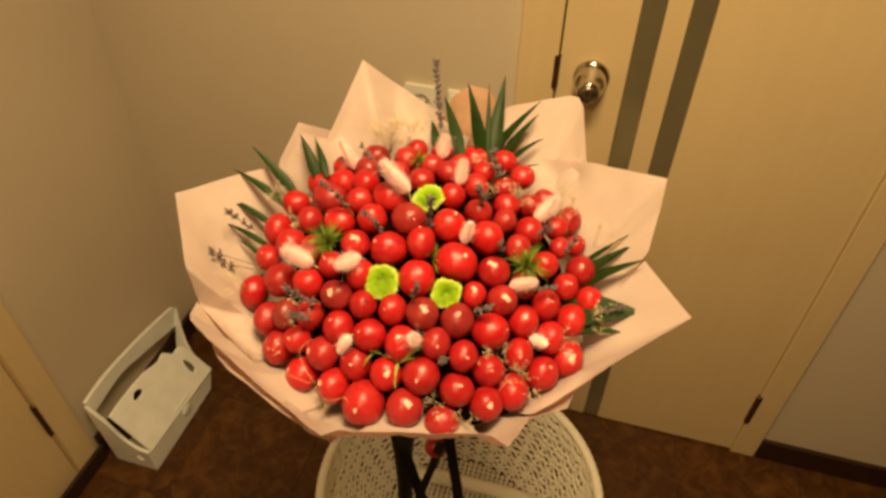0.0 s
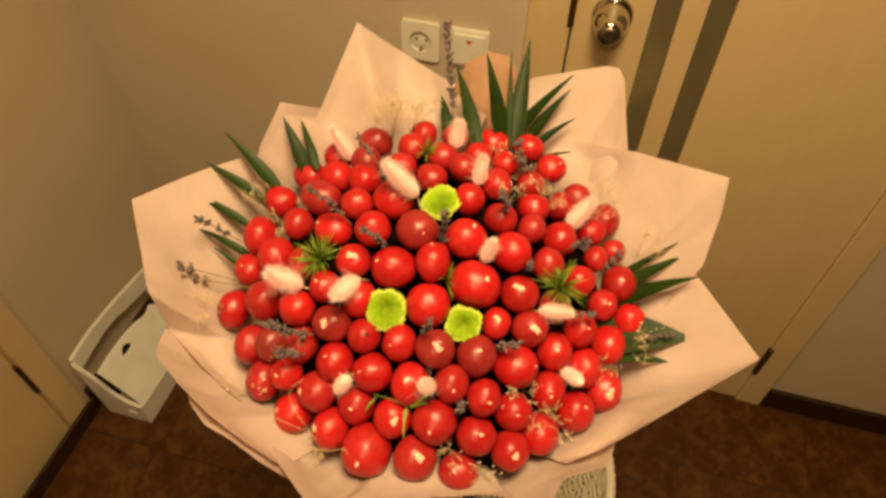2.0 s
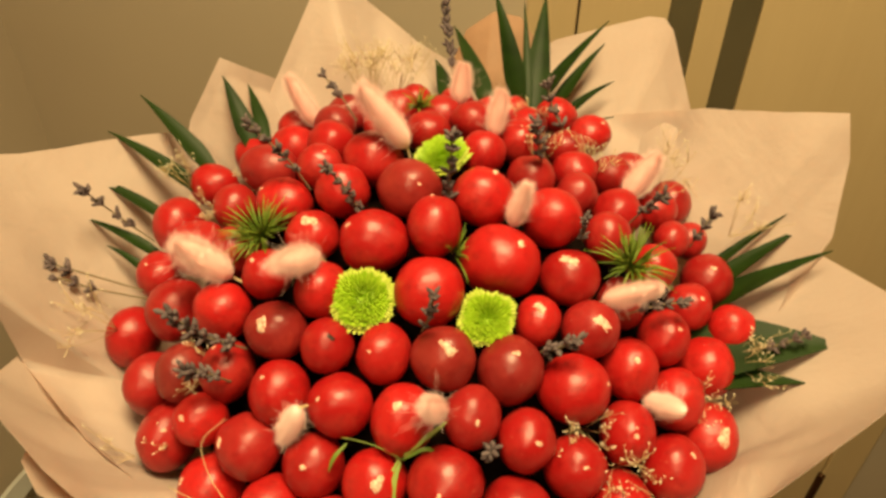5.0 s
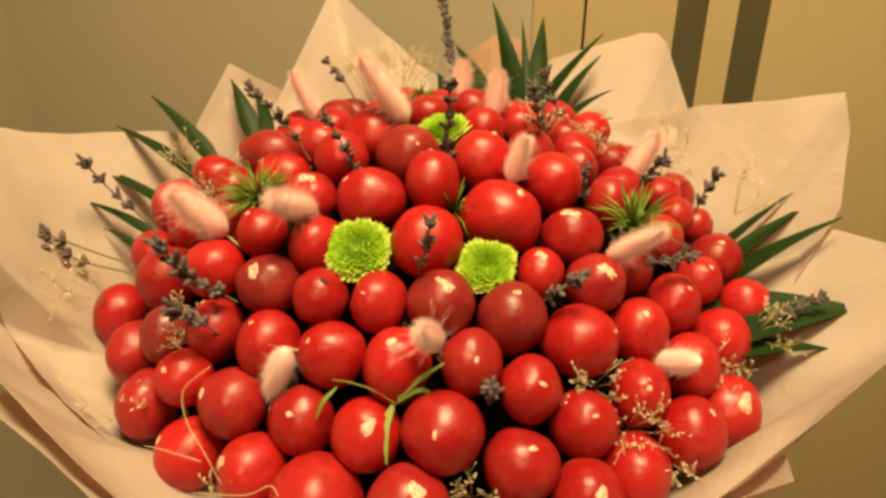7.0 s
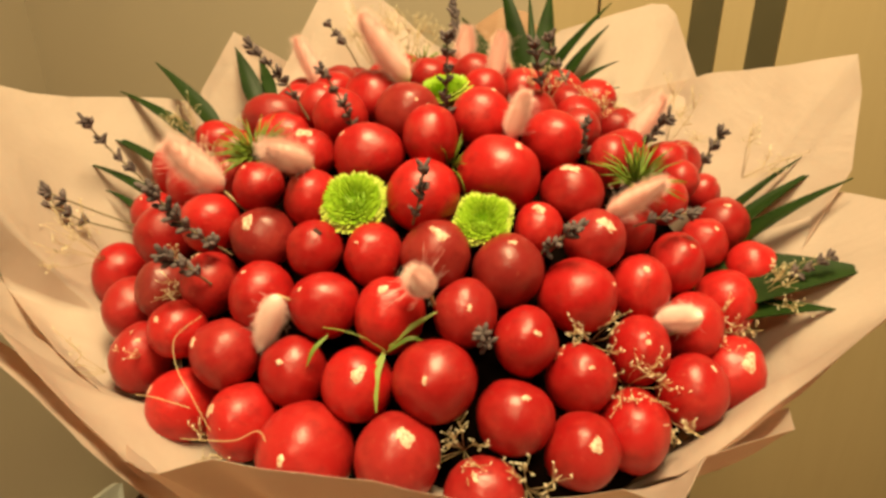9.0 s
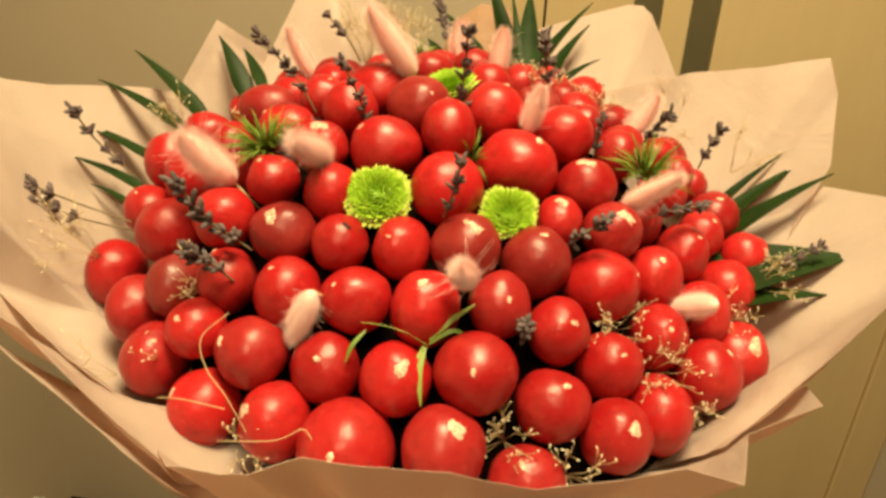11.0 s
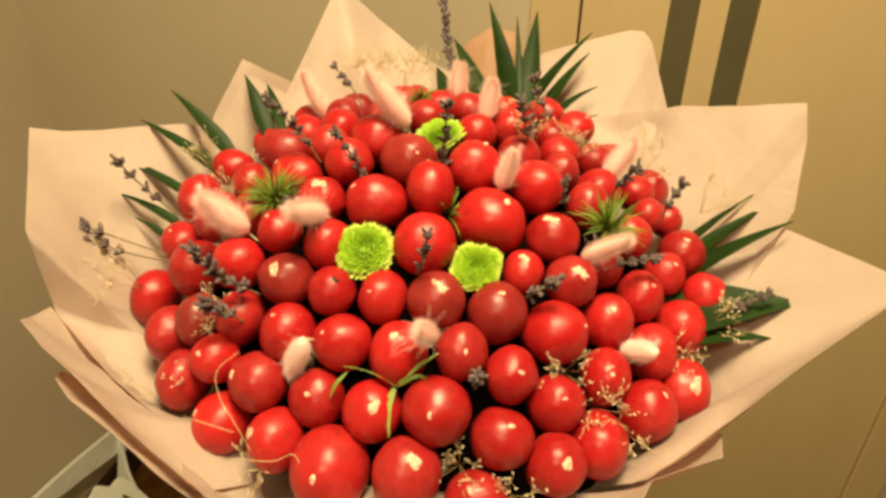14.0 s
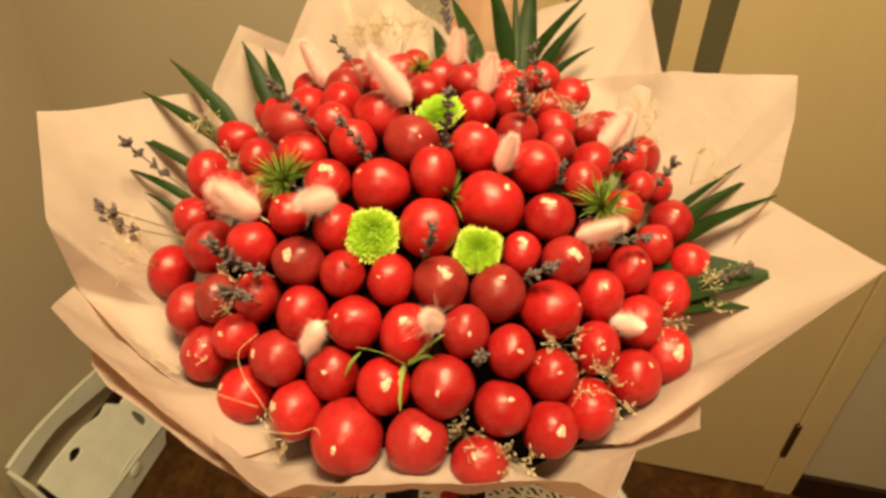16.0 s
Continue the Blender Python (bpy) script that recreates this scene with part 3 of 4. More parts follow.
# place of the middle, half width and half height in mm, where the root end points, and its kind
RADISHES_A = [
    (-0.1461, 0.3336, 1.1993, 17.9, 18.7, -92, 32), (-0.1103, 0.3358, 1.2040, 15.4, 15.8, -43, 69, "cut"), (-0.0793, 0.3404, 1.1903, 14.3, 13.3, -106, 63),
    (-0.0464, 0.3616, 1.1990, 13.8, 14.6, -60, 51, "cut"), (-0.0282, 0.3816, 1.1966, 14.0, 16.5), (-0.0721, 0.3605, 1.2103, 14.4, 14.2, -48, 65),
    (-0.1020, 0.3561, 1.2247, 15.5, 15.6, -88, 34), (-0.1318, 0.3538, 1.2183, 13.7, 14.3, -57, 56, "cut"), (-0.1606, 0.3569, 1.2176, 13.7, 14.1, -87, 48),
    (-0.1761, 0.3412, 1.2015, 13.6, 15.1, -143, 43, "cut"), (-0.2081, 0.3468, 1.1989, 14.4, 15.1, -148, 43), (-0.1910, 0.3575, 1.2203, 14.4, 14.1, -140, 36),
    (-0.2362, 0.3622, 1.2076, 13.4, 15.7),
]
RADISHES_B = [
    (-0.2165, 0.3631, 1.2242, 12.0, 12.0, -116, 48, "cut"), (-0.2811, 0.4074, 1.2204, 13.1, 15.5), (-0.2552, 0.3828, 1.2171, 12.8, 15.2),
    (-0.2338, 0.3808, 1.2324, 11.9, 14.0), (-0.2111, 0.3825, 1.2367, 12.1, 14.3), (-0.1813, 0.3745, 1.2388, 13.5, 14.5, -132, 65),
    (-0.1526, 0.3734, 1.2400, 14.4, 13.5), (-0.1243, 0.3717, 1.2402, 13.8, 15.1, -96, 70, "cut"), (-0.0961, 0.3795, 1.2408, 12.2, 13.5, -67, 38),
    (-0.0723, 0.3801, 1.2317, 12.2, 13.4, -54, 44), (-0.0504, 0.3832, 1.2161, 13.6, 13.9, -64, 52), (-0.0289, 0.4050, 1.2190, 12.3, 14.6, -73, 44, "cut"),
    (-0.0064, 0.4012, 1.2053, 13.9, 15.0, -16, 63),
]
RADISHES_C = [
    (0.0124, 0.4286, 1.1990, 14.0, 16.5, -60, 53, "cut"), (-0.0065, 0.4320, 1.2178, 13.6, 15.0), (0.0092, 0.4568, 1.2185, 14.0, 15.3),
    (-0.0309, 0.4299, 1.2345, 13.1, 14.4, -70, 61, "cut"), (-0.0553, 0.4058, 1.2399, 16.0, 15.1), (-0.0838, 0.4003, 1.2511, 14.3, 15.2, -63, 71),
    (-0.1119, 0.3936, 1.2577, 14.4, 13.7, -66, 66, "cut"), (-0.1388, 0.3932, 1.2547, 11.8, 13.2), (-0.1640, 0.3916, 1.2548, 11.6, 12.4, -44, 58, "bruise"),
    (-0.1896, 0.3942, 1.2564, 14.4, 12.9, -105, 50, "cut"), (-0.2181, 0.3993, 1.2580, 13.2, 13.4), (-0.2494, 0.4071, 1.2447, 14.4, 15.4),
    (-0.2521, 0.4384, 1.2602, 14.0, 14.8),
]
RADISHES_D = [
    (-0.2716, 0.4525, 1.2627, 12.5, 14.8), (-0.2745, 0.4321, 1.2433, 12.3, 12.8), (-0.2260, 0.4308, 1.2679, 11.7, 13.4),
    (-0.2007, 0.4136, 1.2716, 11.5, 11.6, -140, 61), (-0.1733, 0.4114, 1.2693, 12.2, 13.1), (-0.1855, 0.4342, 1.2818, 12.9, 12.4, -65, 68, "cut"),
    (-0.1552, 0.4352, 1.2834, 16.3, 15.1, -150, 46), (-0.1239, 0.4171, 1.2734, 15.7, 15.4), (-0.0958, 0.4412, 1.2777, 18.5, 16.9, -25, 57),
    (-0.0641, 0.4484, 1.2687, 14.1, 13.5, -104, 71, "cut"), (-0.0754, 0.4248, 1.2598, 10.2, 11.5, -77, 74, "cut"), (-0.0513, 0.4300, 1.2553, 13.3, 13.0, -58, 50, "cut"),
    (-0.0374, 0.4568, 1.2511, 12.0, 12.7),
]
RADISHES_E = [
    (-0.0155, 0.4511, 1.2382, 12.3, 14.2, -38, 53), (-0.0014, 0.4801, 1.2373, 11.8, 12.3, -51, 56), (0.0089, 0.5024, 1.2388, 13.7, 14.1, -88, 66),
    (0.0216, 0.4784, 1.2280, 12.3, 12.3, -37, 36), (-0.0238, 0.4815, 1.2573, 12.7, 12.0), (-0.0005, 0.5276, 1.2465, 9.6, 10.4),
    (-0.0140, 0.5042, 1.2605, 9.0, 10.1), (-0.0117, 0.5533, 1.2538, 12.3, 14.1), (-0.0216, 0.5302, 1.2614, 11.7, 11.2),
    (-0.0439, 0.5074, 1.2703, 13.4, 13.4), (-0.0490, 0.4752, 1.2768, 11.2, 12.5), (-0.0764, 0.4719, 1.2851, 14.6, 14.6),
    (-0.1097, 0.4663, 1.2956, 15.2, 14.3, 24, 68),
]
RADISHES_F = [
    (-0.1275, 0.4412, 1.2923, 12.2, 14.4, 121, 67), (-0.1453, 0.4632, 1.2971, 16.1, 14.1), (-0.1777, 0.4571, 1.2945, 13.0, 13.7),
    (-0.2101, 0.4580, 1.2828, 14.9, 12.3, -160, 40), (-0.2316, 0.4860, 1.2840, 16.4, 13.5), (-0.2690, 0.4874, 1.2676, 13.9, 12.0),
    (-0.2453, 0.4679, 1.2682, 12.1, 12.8), (-0.2268, 0.5101, 1.2857, 13.5, 12.5), (-0.2019, 0.5046, 1.2942, 13.2, 12.5),
    (-0.1979, 0.4790, 1.2935, 12.8, 12.0), (-0.1718, 0.4869, 1.2976, 15.4, 14.6), (-0.2102, 0.5559, 1.2876, 14.1, 12.5),
    (-0.2071, 0.5242, 1.2946, 11.9, 12.4),
]
RADISHES_G = [
    (-0.2350, 0.5327, 1.2862, 11.6, 10.8), (-0.1755, 0.5203, 1.3006, 12.1, 11.3), (-0.1722, 0.5718, 1.2930, 10.8, 11.4),
    (-0.1746, 0.5458, 1.2998, 11.3, 11.7), (-0.1477, 0.5407, 1.3007, 12.4, 11.4), (-0.1272, 0.5295, 1.3044, 12.6, 11.4),
    (-0.1485, 0.5112, 1.3042, 12.3, 11.3), (-0.1164, 0.5007, 1.3007, 12.1, 12.1), (-0.1006, 0.5260, 1.2969, 12.5, 12.2),
    (-0.0901, 0.4950, 1.2927, 12.4, 11.7), (-0.0693, 0.5196, 1.2857, 12.7, 11.5), (-0.0663, 0.4994, 1.2842, 10.8, 11.5),
    (-0.0488, 0.5363, 1.2771, 11.8, 11.4),
]
RADISHES_H = [
    (-0.0381, 0.5577, 1.2709, 10.9, 10.3), (-0.0757, 0.5436, 1.2872, 11.4, 10.9), (-0.0633, 0.5686, 1.2850, 12.6, 11.8, -19, 54),
    (-0.0853, 0.5861, 1.2872, 13.0, 11.1), (-0.0993, 0.5541, 1.2938, 11.0, 10.6), (-0.1158, 0.5851, 1.2854, 14.8, 13.0),
    (-0.1215, 0.5520, 1.2985, 11.2, 11.2), (-0.1462, 0.5734, 1.2945, 10.5, 10.0), (-0.2548, 0.5163, 1.2736, 13.5, 12.1),
]

DULL = ((-0.2338, 0.3808), (-0.0838, 0.4003), (-0.1119, 0.3936), (-0.1896, 0.3942), (-0.1453, 0.4632))


def set_radish(k, x, y, z, wide, tall, az=None, el=None, end="root"):
    r = 1.02 * math.sqrt(wide * tall) / 1000
    n = dome_normal(x, y)
    if az is None:
        axis = (n + 0.75 * Vector((rng.uniform(-1, 1), rng.uniform(-1, 1), rng.uniform(-0.5, 0.8)))).normalized()
        size = rng.random() < 0.25 and 0.06
    else:
        axis = Vector((math.cos(radians(el)) * math.cos(radians(az)), math.cos(radians(el)) * math.sin(radians(az)), math.sin(radians(el))))
        size = {"cut": rng.uniform(0.19, 0.25), "bruise": 0.11, "root": rng.uniform(0.075, 0.11)}[end]
    ax = frame_axes(axis)
    turn = Matrix((ax[0], ax[1], ax[2])).transposed() @ Matrix.Rotation(rng.uniform(0, 2 * math.pi), 3, "Z")
    stretch = turn.transposed() @ Matrix.Diagonal((math.sqrt(wide / tall), math.sqrt(tall / wide), math.sqrt(tall / wide))) @ turn
    m = Matrix.Translation((x, y, z)) @ turn.to_4x4() @ Matrix.Diagonal((r, r, r, 1))
    dull = (x, y) in DULL
    ob = solid("radish", *radish_shape(k, stretch), DULL_RADISH if dull else RADISH, bouquet, "dull brownish radish" if dull else "", m=m)
    if size:
        solid("root_scar", *scar_shape(k, size, stretch), DARKHOLE if end == "bruise" else SCAR, ob, m=m)
    return ob


for k, q in enumerate(RADISHES_A + RADISHES_B + RADISHES_C + RADISHES_D + RADISHES_E + RADISHES_F + RADISHES_G + RADISHES_H):
    set_radish(k, *q)
set_radish(200, -0.102, 0.402, 1.042, 12.0, 12.0)


# near-black sheet under the radishes, added so the gaps read as deep shade
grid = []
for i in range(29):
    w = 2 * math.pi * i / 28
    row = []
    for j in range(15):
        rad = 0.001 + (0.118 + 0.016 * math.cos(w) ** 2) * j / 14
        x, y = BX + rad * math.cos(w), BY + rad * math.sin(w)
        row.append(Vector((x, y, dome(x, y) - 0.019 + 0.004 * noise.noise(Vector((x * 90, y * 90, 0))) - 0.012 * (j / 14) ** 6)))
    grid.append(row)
solid("foliage_bed", *sheet(grid, 0.004), GAP_SHADE, bouquet, "dark packed foliage under the radishes")


# wrapping sheets: each follows its outer edge and runs down to the tie
def wrap(name, edge, lift=0.0, n=40, m=26, seed=0, mat=None, label="", sag=0.003, rise=0.0, steep=None):
    off = Vector((seed * 3.7, seed * 1.3, 0))
    pts = [Vector(p) for p in edge]
    total = sum((b - a).length for a, b in zip(pts, pts[1:]))
    line = [pts[0]]
    for a, b in zip(pts, pts[1:]):
        k = max(1, round(n * (b - a).length / total))
        line += [a.lerp(b, (j + 1) / k) for j in range(k)]
    grid = []
    for i, p in enumerate(line):
        d = Vector((p.x - BX, p.y - BY, 0))
        far = d.length
        d = d / far
        # the bowl under the outermost radishes, wider to the sides
        er = min(0.146 + (0.024 if d.x < 0 else 0.016) * d.x * d.x + lift, far - 0.012)
        low = dome(BX + d.x * (er - 0.012), BY + d.y * (er - 0.012)) - 0.003 - 0.012 * max(0.0, -d.y) ** 2 - lift
        slope = steep or 1.25 + 0.5 * max(0.0, -d.x) ** 2 + 0.4 * max(0.0, -d.y) ** 4 + 0.15 * max(0.0, d.x) ** 2
        low = max(low, p.z - slope * (far - er)) + rise
        q = [Vector((-0.142 + d.x * 0.018, 0.448 + d.y * 0.018, 1.020)), Vector((BX + d.x * (er - 0.045), BY + d.y * (er - 0.045), low - 0.070 + 0.038 * max(0.0, -d.y) ** 2)),
             Vector((BX + d.x * er, BY + d.y * er, low)), p]
        row = bent(q, m)
        for j, v in enumerate(row):
            t = j / (m - 1)
            w = noise.noise(Vector((v.x * 14, v.y * 14, v.z * 9)) + off) * 0.0045 + noise.noise(Vector((v.x * 45, v.y * 45, v.z * 30)) + off) * 0.0017 - 0.0055 * abs(noise.noise(Vector((v.x * 11, v.y * 11, v.z * 7)) + off * 2))
            a = math.atan2(d.y, d.x)
            w += (0.0052 * noise.noise(Vector((a * 7, seed, t))) - 0.0055 * abs(noise.noise(Vector((a * 13, seed + 5.5, t * 1.5)))) + 0.0012) * t * t
            nv = (d * -0.6 + Vector((0, 0, 0.8)))
            v += nv * w * (0.35 + 0.65 * t) * (1 - 0.85 * max(0, t - 0.85) / 0.15)
            u = max(0.0, (t - 0.667) / 0.333)
            v.z -= sag * math.sin(math.pi * u)
        grid.append(row)
    return solid(name, *sheet(grid, 0.00012), mat or PAPER, bouquet, label)


WRAP_LABEL = "peach wrapping paper sheet"
wrap("wrapping_sheet", [(-0.303, 0.508, 1.262), (-0.301, 0.524, 1.288), (-0.286, 0.545, 1.321), (-0.264, 0.573, 1.299), (-0.20, 0.625, 1.272)], 0.004, seed=1, label=WRAP_LABEL)
wrap("wrapping_sheet", [(-0.270, 0.560, 1.285), (-0.241, 0.612, 1.362), (-0.190, 0.645, 1.306), (-0.13, 0.650, 1.275)], 0.002, seed=2, label=WRAP_LABEL)
wrap("wrapping_sheet", [(-0.275, 0.560, 1.268), (-0.312, 0.507, 1.286), (-0.329, 0.483, 1.291), (-0.341, 0.462, 1.295), (-0.347, 0.442, 1.301), (-0.349, 0.423, 1.310), (-0.316, 0.371, 1.278), (-0.314, 0.371, 1.228), (-0.265, 0.346, 1.216), (-0.238, 0.338, 1.206), (-0.222, 0.338, 1.186)], 0.0, n=60, seed=3, sag=0.003, rise=-0.003, label=WRAP_LABEL)
wrap("wrapping_sheet", [(-0.326, 0.395, 1.222), (-0.310, 0.352, 1.240), (-0.298, 0.337, 1.251), (-0.270, 0.322, 1.252), (-0.243, 0.308, 1.254), (-0.224, 0.305, 1.236), (-0.200, 0.303, 1.214)], 0.006, n=50, sag=0.003, rise=-0.003, steep=1.3, seed=4, label=WRAP_LABEL)
wrap("wrapping_sheet", [(-0.285, 0.338, 1.223), (-0.262, 0.315, 1.243), (-0.244, 0.303, 1.246), (-0.228, 0.303, 1.231), (-0.210, 0.299, 1.219), (-0.192, 0.298, 1.206), (-0.165, 0.300, 1.190)], 0.010, n=50, sag=0.002, rise=-0.003, steep=1.1, seed=5, label=WRAP_LABEL)
FRONT_RIM = [(-0.221, 0.329, 1.198), (-0.209, 0.315, 1.204), (-0.199, 0.304, 1.209), (-0.174, 0.285, 1.230), (-0.150, 0.268, 1.249), (-0.139, 0.276, 1.249), (-0.116, 0.288, 1.239), (-0.103, 0.296, 1.232), (-0.089, 0.307, 1.220), (-0.076, 0.314, 1.213), (-0.061, 0.319, 1.213), (-0.046, 0.321, 1.216), (-0.033, 0.315, 1.228), (-0.019, 0.307, 1.232), (-0.008, 0.341, 1.224), (0.019, 0.355, 1.229), (0.022, 0.377, 1.222), (0.018, 0.392, 1.208)]
wrap("wrapping_sheet", FRONT_RIM, 0.0, n=110, sag=0.002, rise=-0.005, steep=1.25, seed=6, label=WRAP_LABEL)
wrap("wrapping_sheet", [(-0.006, 0.362, 1.200), (0.014, 0.368, 1.226), (0.051, 0.393, 1.256), (0.100, 0.434, 1.277), (0.063, 0.512, 1.258), (0.050, 0.540, 1.245)], 0.002, n=50, seed=8, label=WRAP_LABEL)
wrap("wrapping_sheet", [(0.040, 0.485, 1.225), (0.064, 0.512, 1.270), (0.066, 0.534, 1.303), (0.068, 0.561, 1.317), (0.036, 0.578, 1.307), (0.000, 0.593, 1.299), (-0.06, 0.622, 1.275)], 0.005, n=50, seed=9, label=WRAP_LABEL)
wrap("wrapping_sheet", [(0.004, 0.580, 1.250), (-0.006, 0.598, 1.296), (-0.020, 0.648, 1.327), (-0.026, 0.655, 1.332), (-0.036, 0.656, 1.332), (-0.095, 0.647, 1.315), (-0.14, 0.640, 1.275)], 0.016, n=50, seed=10, label=WRAP_LABEL)
wrap("wrapping_sheet", [(-0.170, 0.640, 1.280), (-0.156, 0.650, 1.316), (-0.138, 0.654, 1.328), (-0.120, 0.655, 1.326), (-0.104, 0.650, 1.308), (-0.096, 0.640, 1.270)], 0.022, seed=11, mat=KRAFT, label="brown kraft lining sheet")

# bound stems and ribbon
v, f = turned(((-0.158, 0.445, 0.408), (-0.156, 0.447, 1.0)), [(0, 0.0095), (0.02, 0.0105), (0.25, 0.0092), (0.45, 0.0098), (0.52, 0.0118), (0.575, 0.0160), (0.66, 0.0190)], 20)
solid("stem_handle", v, f, BLACKR, bouquet, "stems bound in black satin ribbon")


def ribbon(points, width, twist=0.0, seed=0):
    line = bent(points, 26)
    grid = []
    for i, p in enumerate(line):
        a = twist * i / 25 + 0.25 * math.sin(i * 0.5 + seed)
        side = Vector((math.cos(a), 0.5 * math.sin(a), 0.0))
        grid.append([p + side * width * u for u in (-0.5, -0.17, 0.17, 0.5)])
    return solid("ribbon_tail", *sheet(grid, 0.0008), BLACKR, bouquet, "black satin ribbon tail")


ribbon([(-0.135, 0.385, 1.085), (-0.137, 0.398, 1.030), (-0.131, 0.399, 0.990), (-0.118, 0.400, 0.925), (-0.100, 0.402, 0.820), (-0.096, 0.405, 0.600)], 0.014, 0.6, 2)
ribbon([(-0.092, 0.385, 1.080), (-0.100, 0.394, 1.030), (-0.106, 0.396, 1.000), (-0.121, 0.397, 0.925), (-0.132, 0.398, 0.840), (-0.126, 0.400, 0.650)], 0.010, 0.6, 3)
ribbon([(-0.092, 0.385, 1.110), (-0.087, 0.398, 1.070), (-0.081, 0.400, 1.010), (-0.075, 0.402, 0.945), (-0.070, 0.404, 0.800), (-0.076, 0.406, 0.580)], 0.012, 0.6, 4)


# leaves
def blade(base, tip, width, fold=0.28, tilt=0, sag=0.0025):
    a, b = settle(base), settle(tip)
    d = b - a
    side = d.cross(Vector((0, 0, 1))).normalized()
    side = Matrix.Rotation(radians(tilt), 3, d) @ side
    up = side.cross(d).normalized()
    grid = []
    for i in range(15):
        s = i / 14
        p = a.lerp(b, s) + up * sag * 4 * s * (1 - s)
        w = 1.12 * width * max(0.02, min(1.0, 0.6 + 1.6 * s) * (1 - max(0.0, (s - 0.2) / 0.8) ** 1.35))
        grid.append([p + side * w * u + up * abs(u) * w * fold for u in (-0.5, -0.28, 0, 0.28, 0.5)])
    return solid("leaf", *sheet(grid, 0.0005), LEAF, bouquet, "pointed dark green leaf")


LEAVES_A = [
    ((-0.272, 0.494, 1.278), (-0.323, 0.514, 1.313), 0.0115),
    ((-0.276, 0.48, 1.275), (-0.332, 0.49, 1.3), 0.0105),
    ((-0.284, 0.463, 1.262), (-0.343, 0.472, 1.282), 0.0075),
    ((-0.28, 0.442, 1.254), (-0.325, 0.446, 1.27), 0.007),
    ((-0.282, 0.434, 1.246), (-0.311, 0.44, 1.258), 0.005),
    ((-0.255, 0.512, 1.288), (-0.282, 0.538, 1.320), 0.0115),
    ((-0.245, 0.512, 1.294), (-0.272, 0.548, 1.312), 0.0075),
    ((-0.1095, 0.5856, 1.2985), (-0.1322, 0.6134, 1.3607), 0.014),
    ((-0.0995, 0.5831, 1.2849), (-0.1045, 0.6640, 1.3470), 0.0165),
    ((-0.1022, 0.5831, 1.2928), (-0.1166, 0.6418, 1.3475), 0.006),
    ((-0.1011, 0.6015, 1.2894), (-0.0613, 0.6326, 1.3411), 0.012),
]
LEAVES_B = [
    ((-0.0887, 0.6007, 1.2896), (-0.0616, 0.6305, 1.3274), 0.01),
    ((-0.0818, 0.5940, 1.2889), (-0.0526, 0.6206, 1.3067), 0.0075),
    ((-0.1255, 0.5677, 1.3039), (-0.1610, 0.6320, 1.3305), 0.0125),
    ((-0.1496, 0.5723, 1.2992), (-0.1680, 0.6080, 1.3155), 0.011),
    ((-0.0850, 0.5800, 1.2800), (-0.0500, 0.5900, 1.2960), 0.006),
    ((0.004, 0.5, 1.232), (0.053, 0.524, 1.273), 0.012),
    ((0.006, 0.494, 1.228), (0.062, 0.501, 1.276), 0.015),
    ((0.0, 0.505, 1.235), (0.046, 0.532, 1.276), 0.007),
    ((-0.004, 0.466, 1.226), (0.068, 0.466, 1.246), 0.034, 0.10, 17),
    ((0.002, 0.452, 1.220), (0.054, 0.450, 1.232), 0.015, 0.12, 8),
]
for q in LEAVES_A + LEAVES_B:
    blade(*q)


# green button chrysanthemums
def button(at, axis, R, seed, square=0.0, turn=0.0, dimple=0.0):
    """A flower head of many small petals, pressed a little square."""
    r = random.Random(seed)
    ax = frame_axes(axis)
    at = Vector(at)
    inner, rim = [], []
    rings = 11
    for k in range(rings):
        u = (k + 0.6) / rings
        count = 8 + int(6.4 * k)
        for j in range(count):
            w = 2 * math.pi * (j + 0.5 * (k % 2) + r.uniform(-0.35, 0.35)) / count
            out = ax[0] * math.cos(w) + ax[1] * math.sin(w)
            tang = ax[2].cross(out)
            reach = R * (1 + square * u * math.cos(4 * (w - turn)))
            lift = (1 - u) * 0.9 + 0.10
            d = (out * (1 - 0.62 * (1 - u)) + ax[2] * lift).normalized()
            hill = 0.36 * math.sqrt(max(0, 1 - u * u)) - dimple * max(0.0, 1 - u / 0.42) ** 1.5
            root = at + out * reach * (u + r.uniform(-0.04, 0.04)) * 0.78 + ax[2] * R * hill
            L, wd = R * (0.16 + 0.14 * u) * r.uniform(0.8, 1.2), R * (0.034 + 0.030 * u)
            tipv = (ax[2] * 0.55 - out * 0.35) * L * 0.25
            up = d.cross(tang) * -1
            q = [root - tang * wd * 0.6, root + tang * wd * 0.6, root + d * L * 0.6 + tang * wd * 1.1, root + d * L + tipv, root + d * L * 0.6 - tang * wd * 1.1, root + d * L * 0.5 - up * wd * 0.7]
            (rim if k > rings - 3 else inner).append((q, [(0, 1, 2, 4), (4, 2, 3), (0, 5, 1), (1, 5, 2), (2, 5, 3), (3, 5, 4), (4, 5, 0)]))
    prof = [(-0.40, 0.30), (-0.24, 0.70), (0.0, 0.80), (0.14, 0.72), (0.26, 0.5), (0.32 - dimple * 0.4, 0.25), (0.27 - dimple, 0.08)]
    core = turned((at, at + ax[2]), [(z * R, q * R) for z, q in prof], 20)
    head = solid("chrysanthemum", *core, PETAL, bouquet, "lime-green button chrysanthemum")
    tagged(solid("petals", *joined(inner), PETAL, head, smooth=False), kind="stuff")
    tagged(solid("rim_petals", *joined(rim), PALE_PETAL, head, "paler outer petals", smooth=False), kind="stuff")
    return head


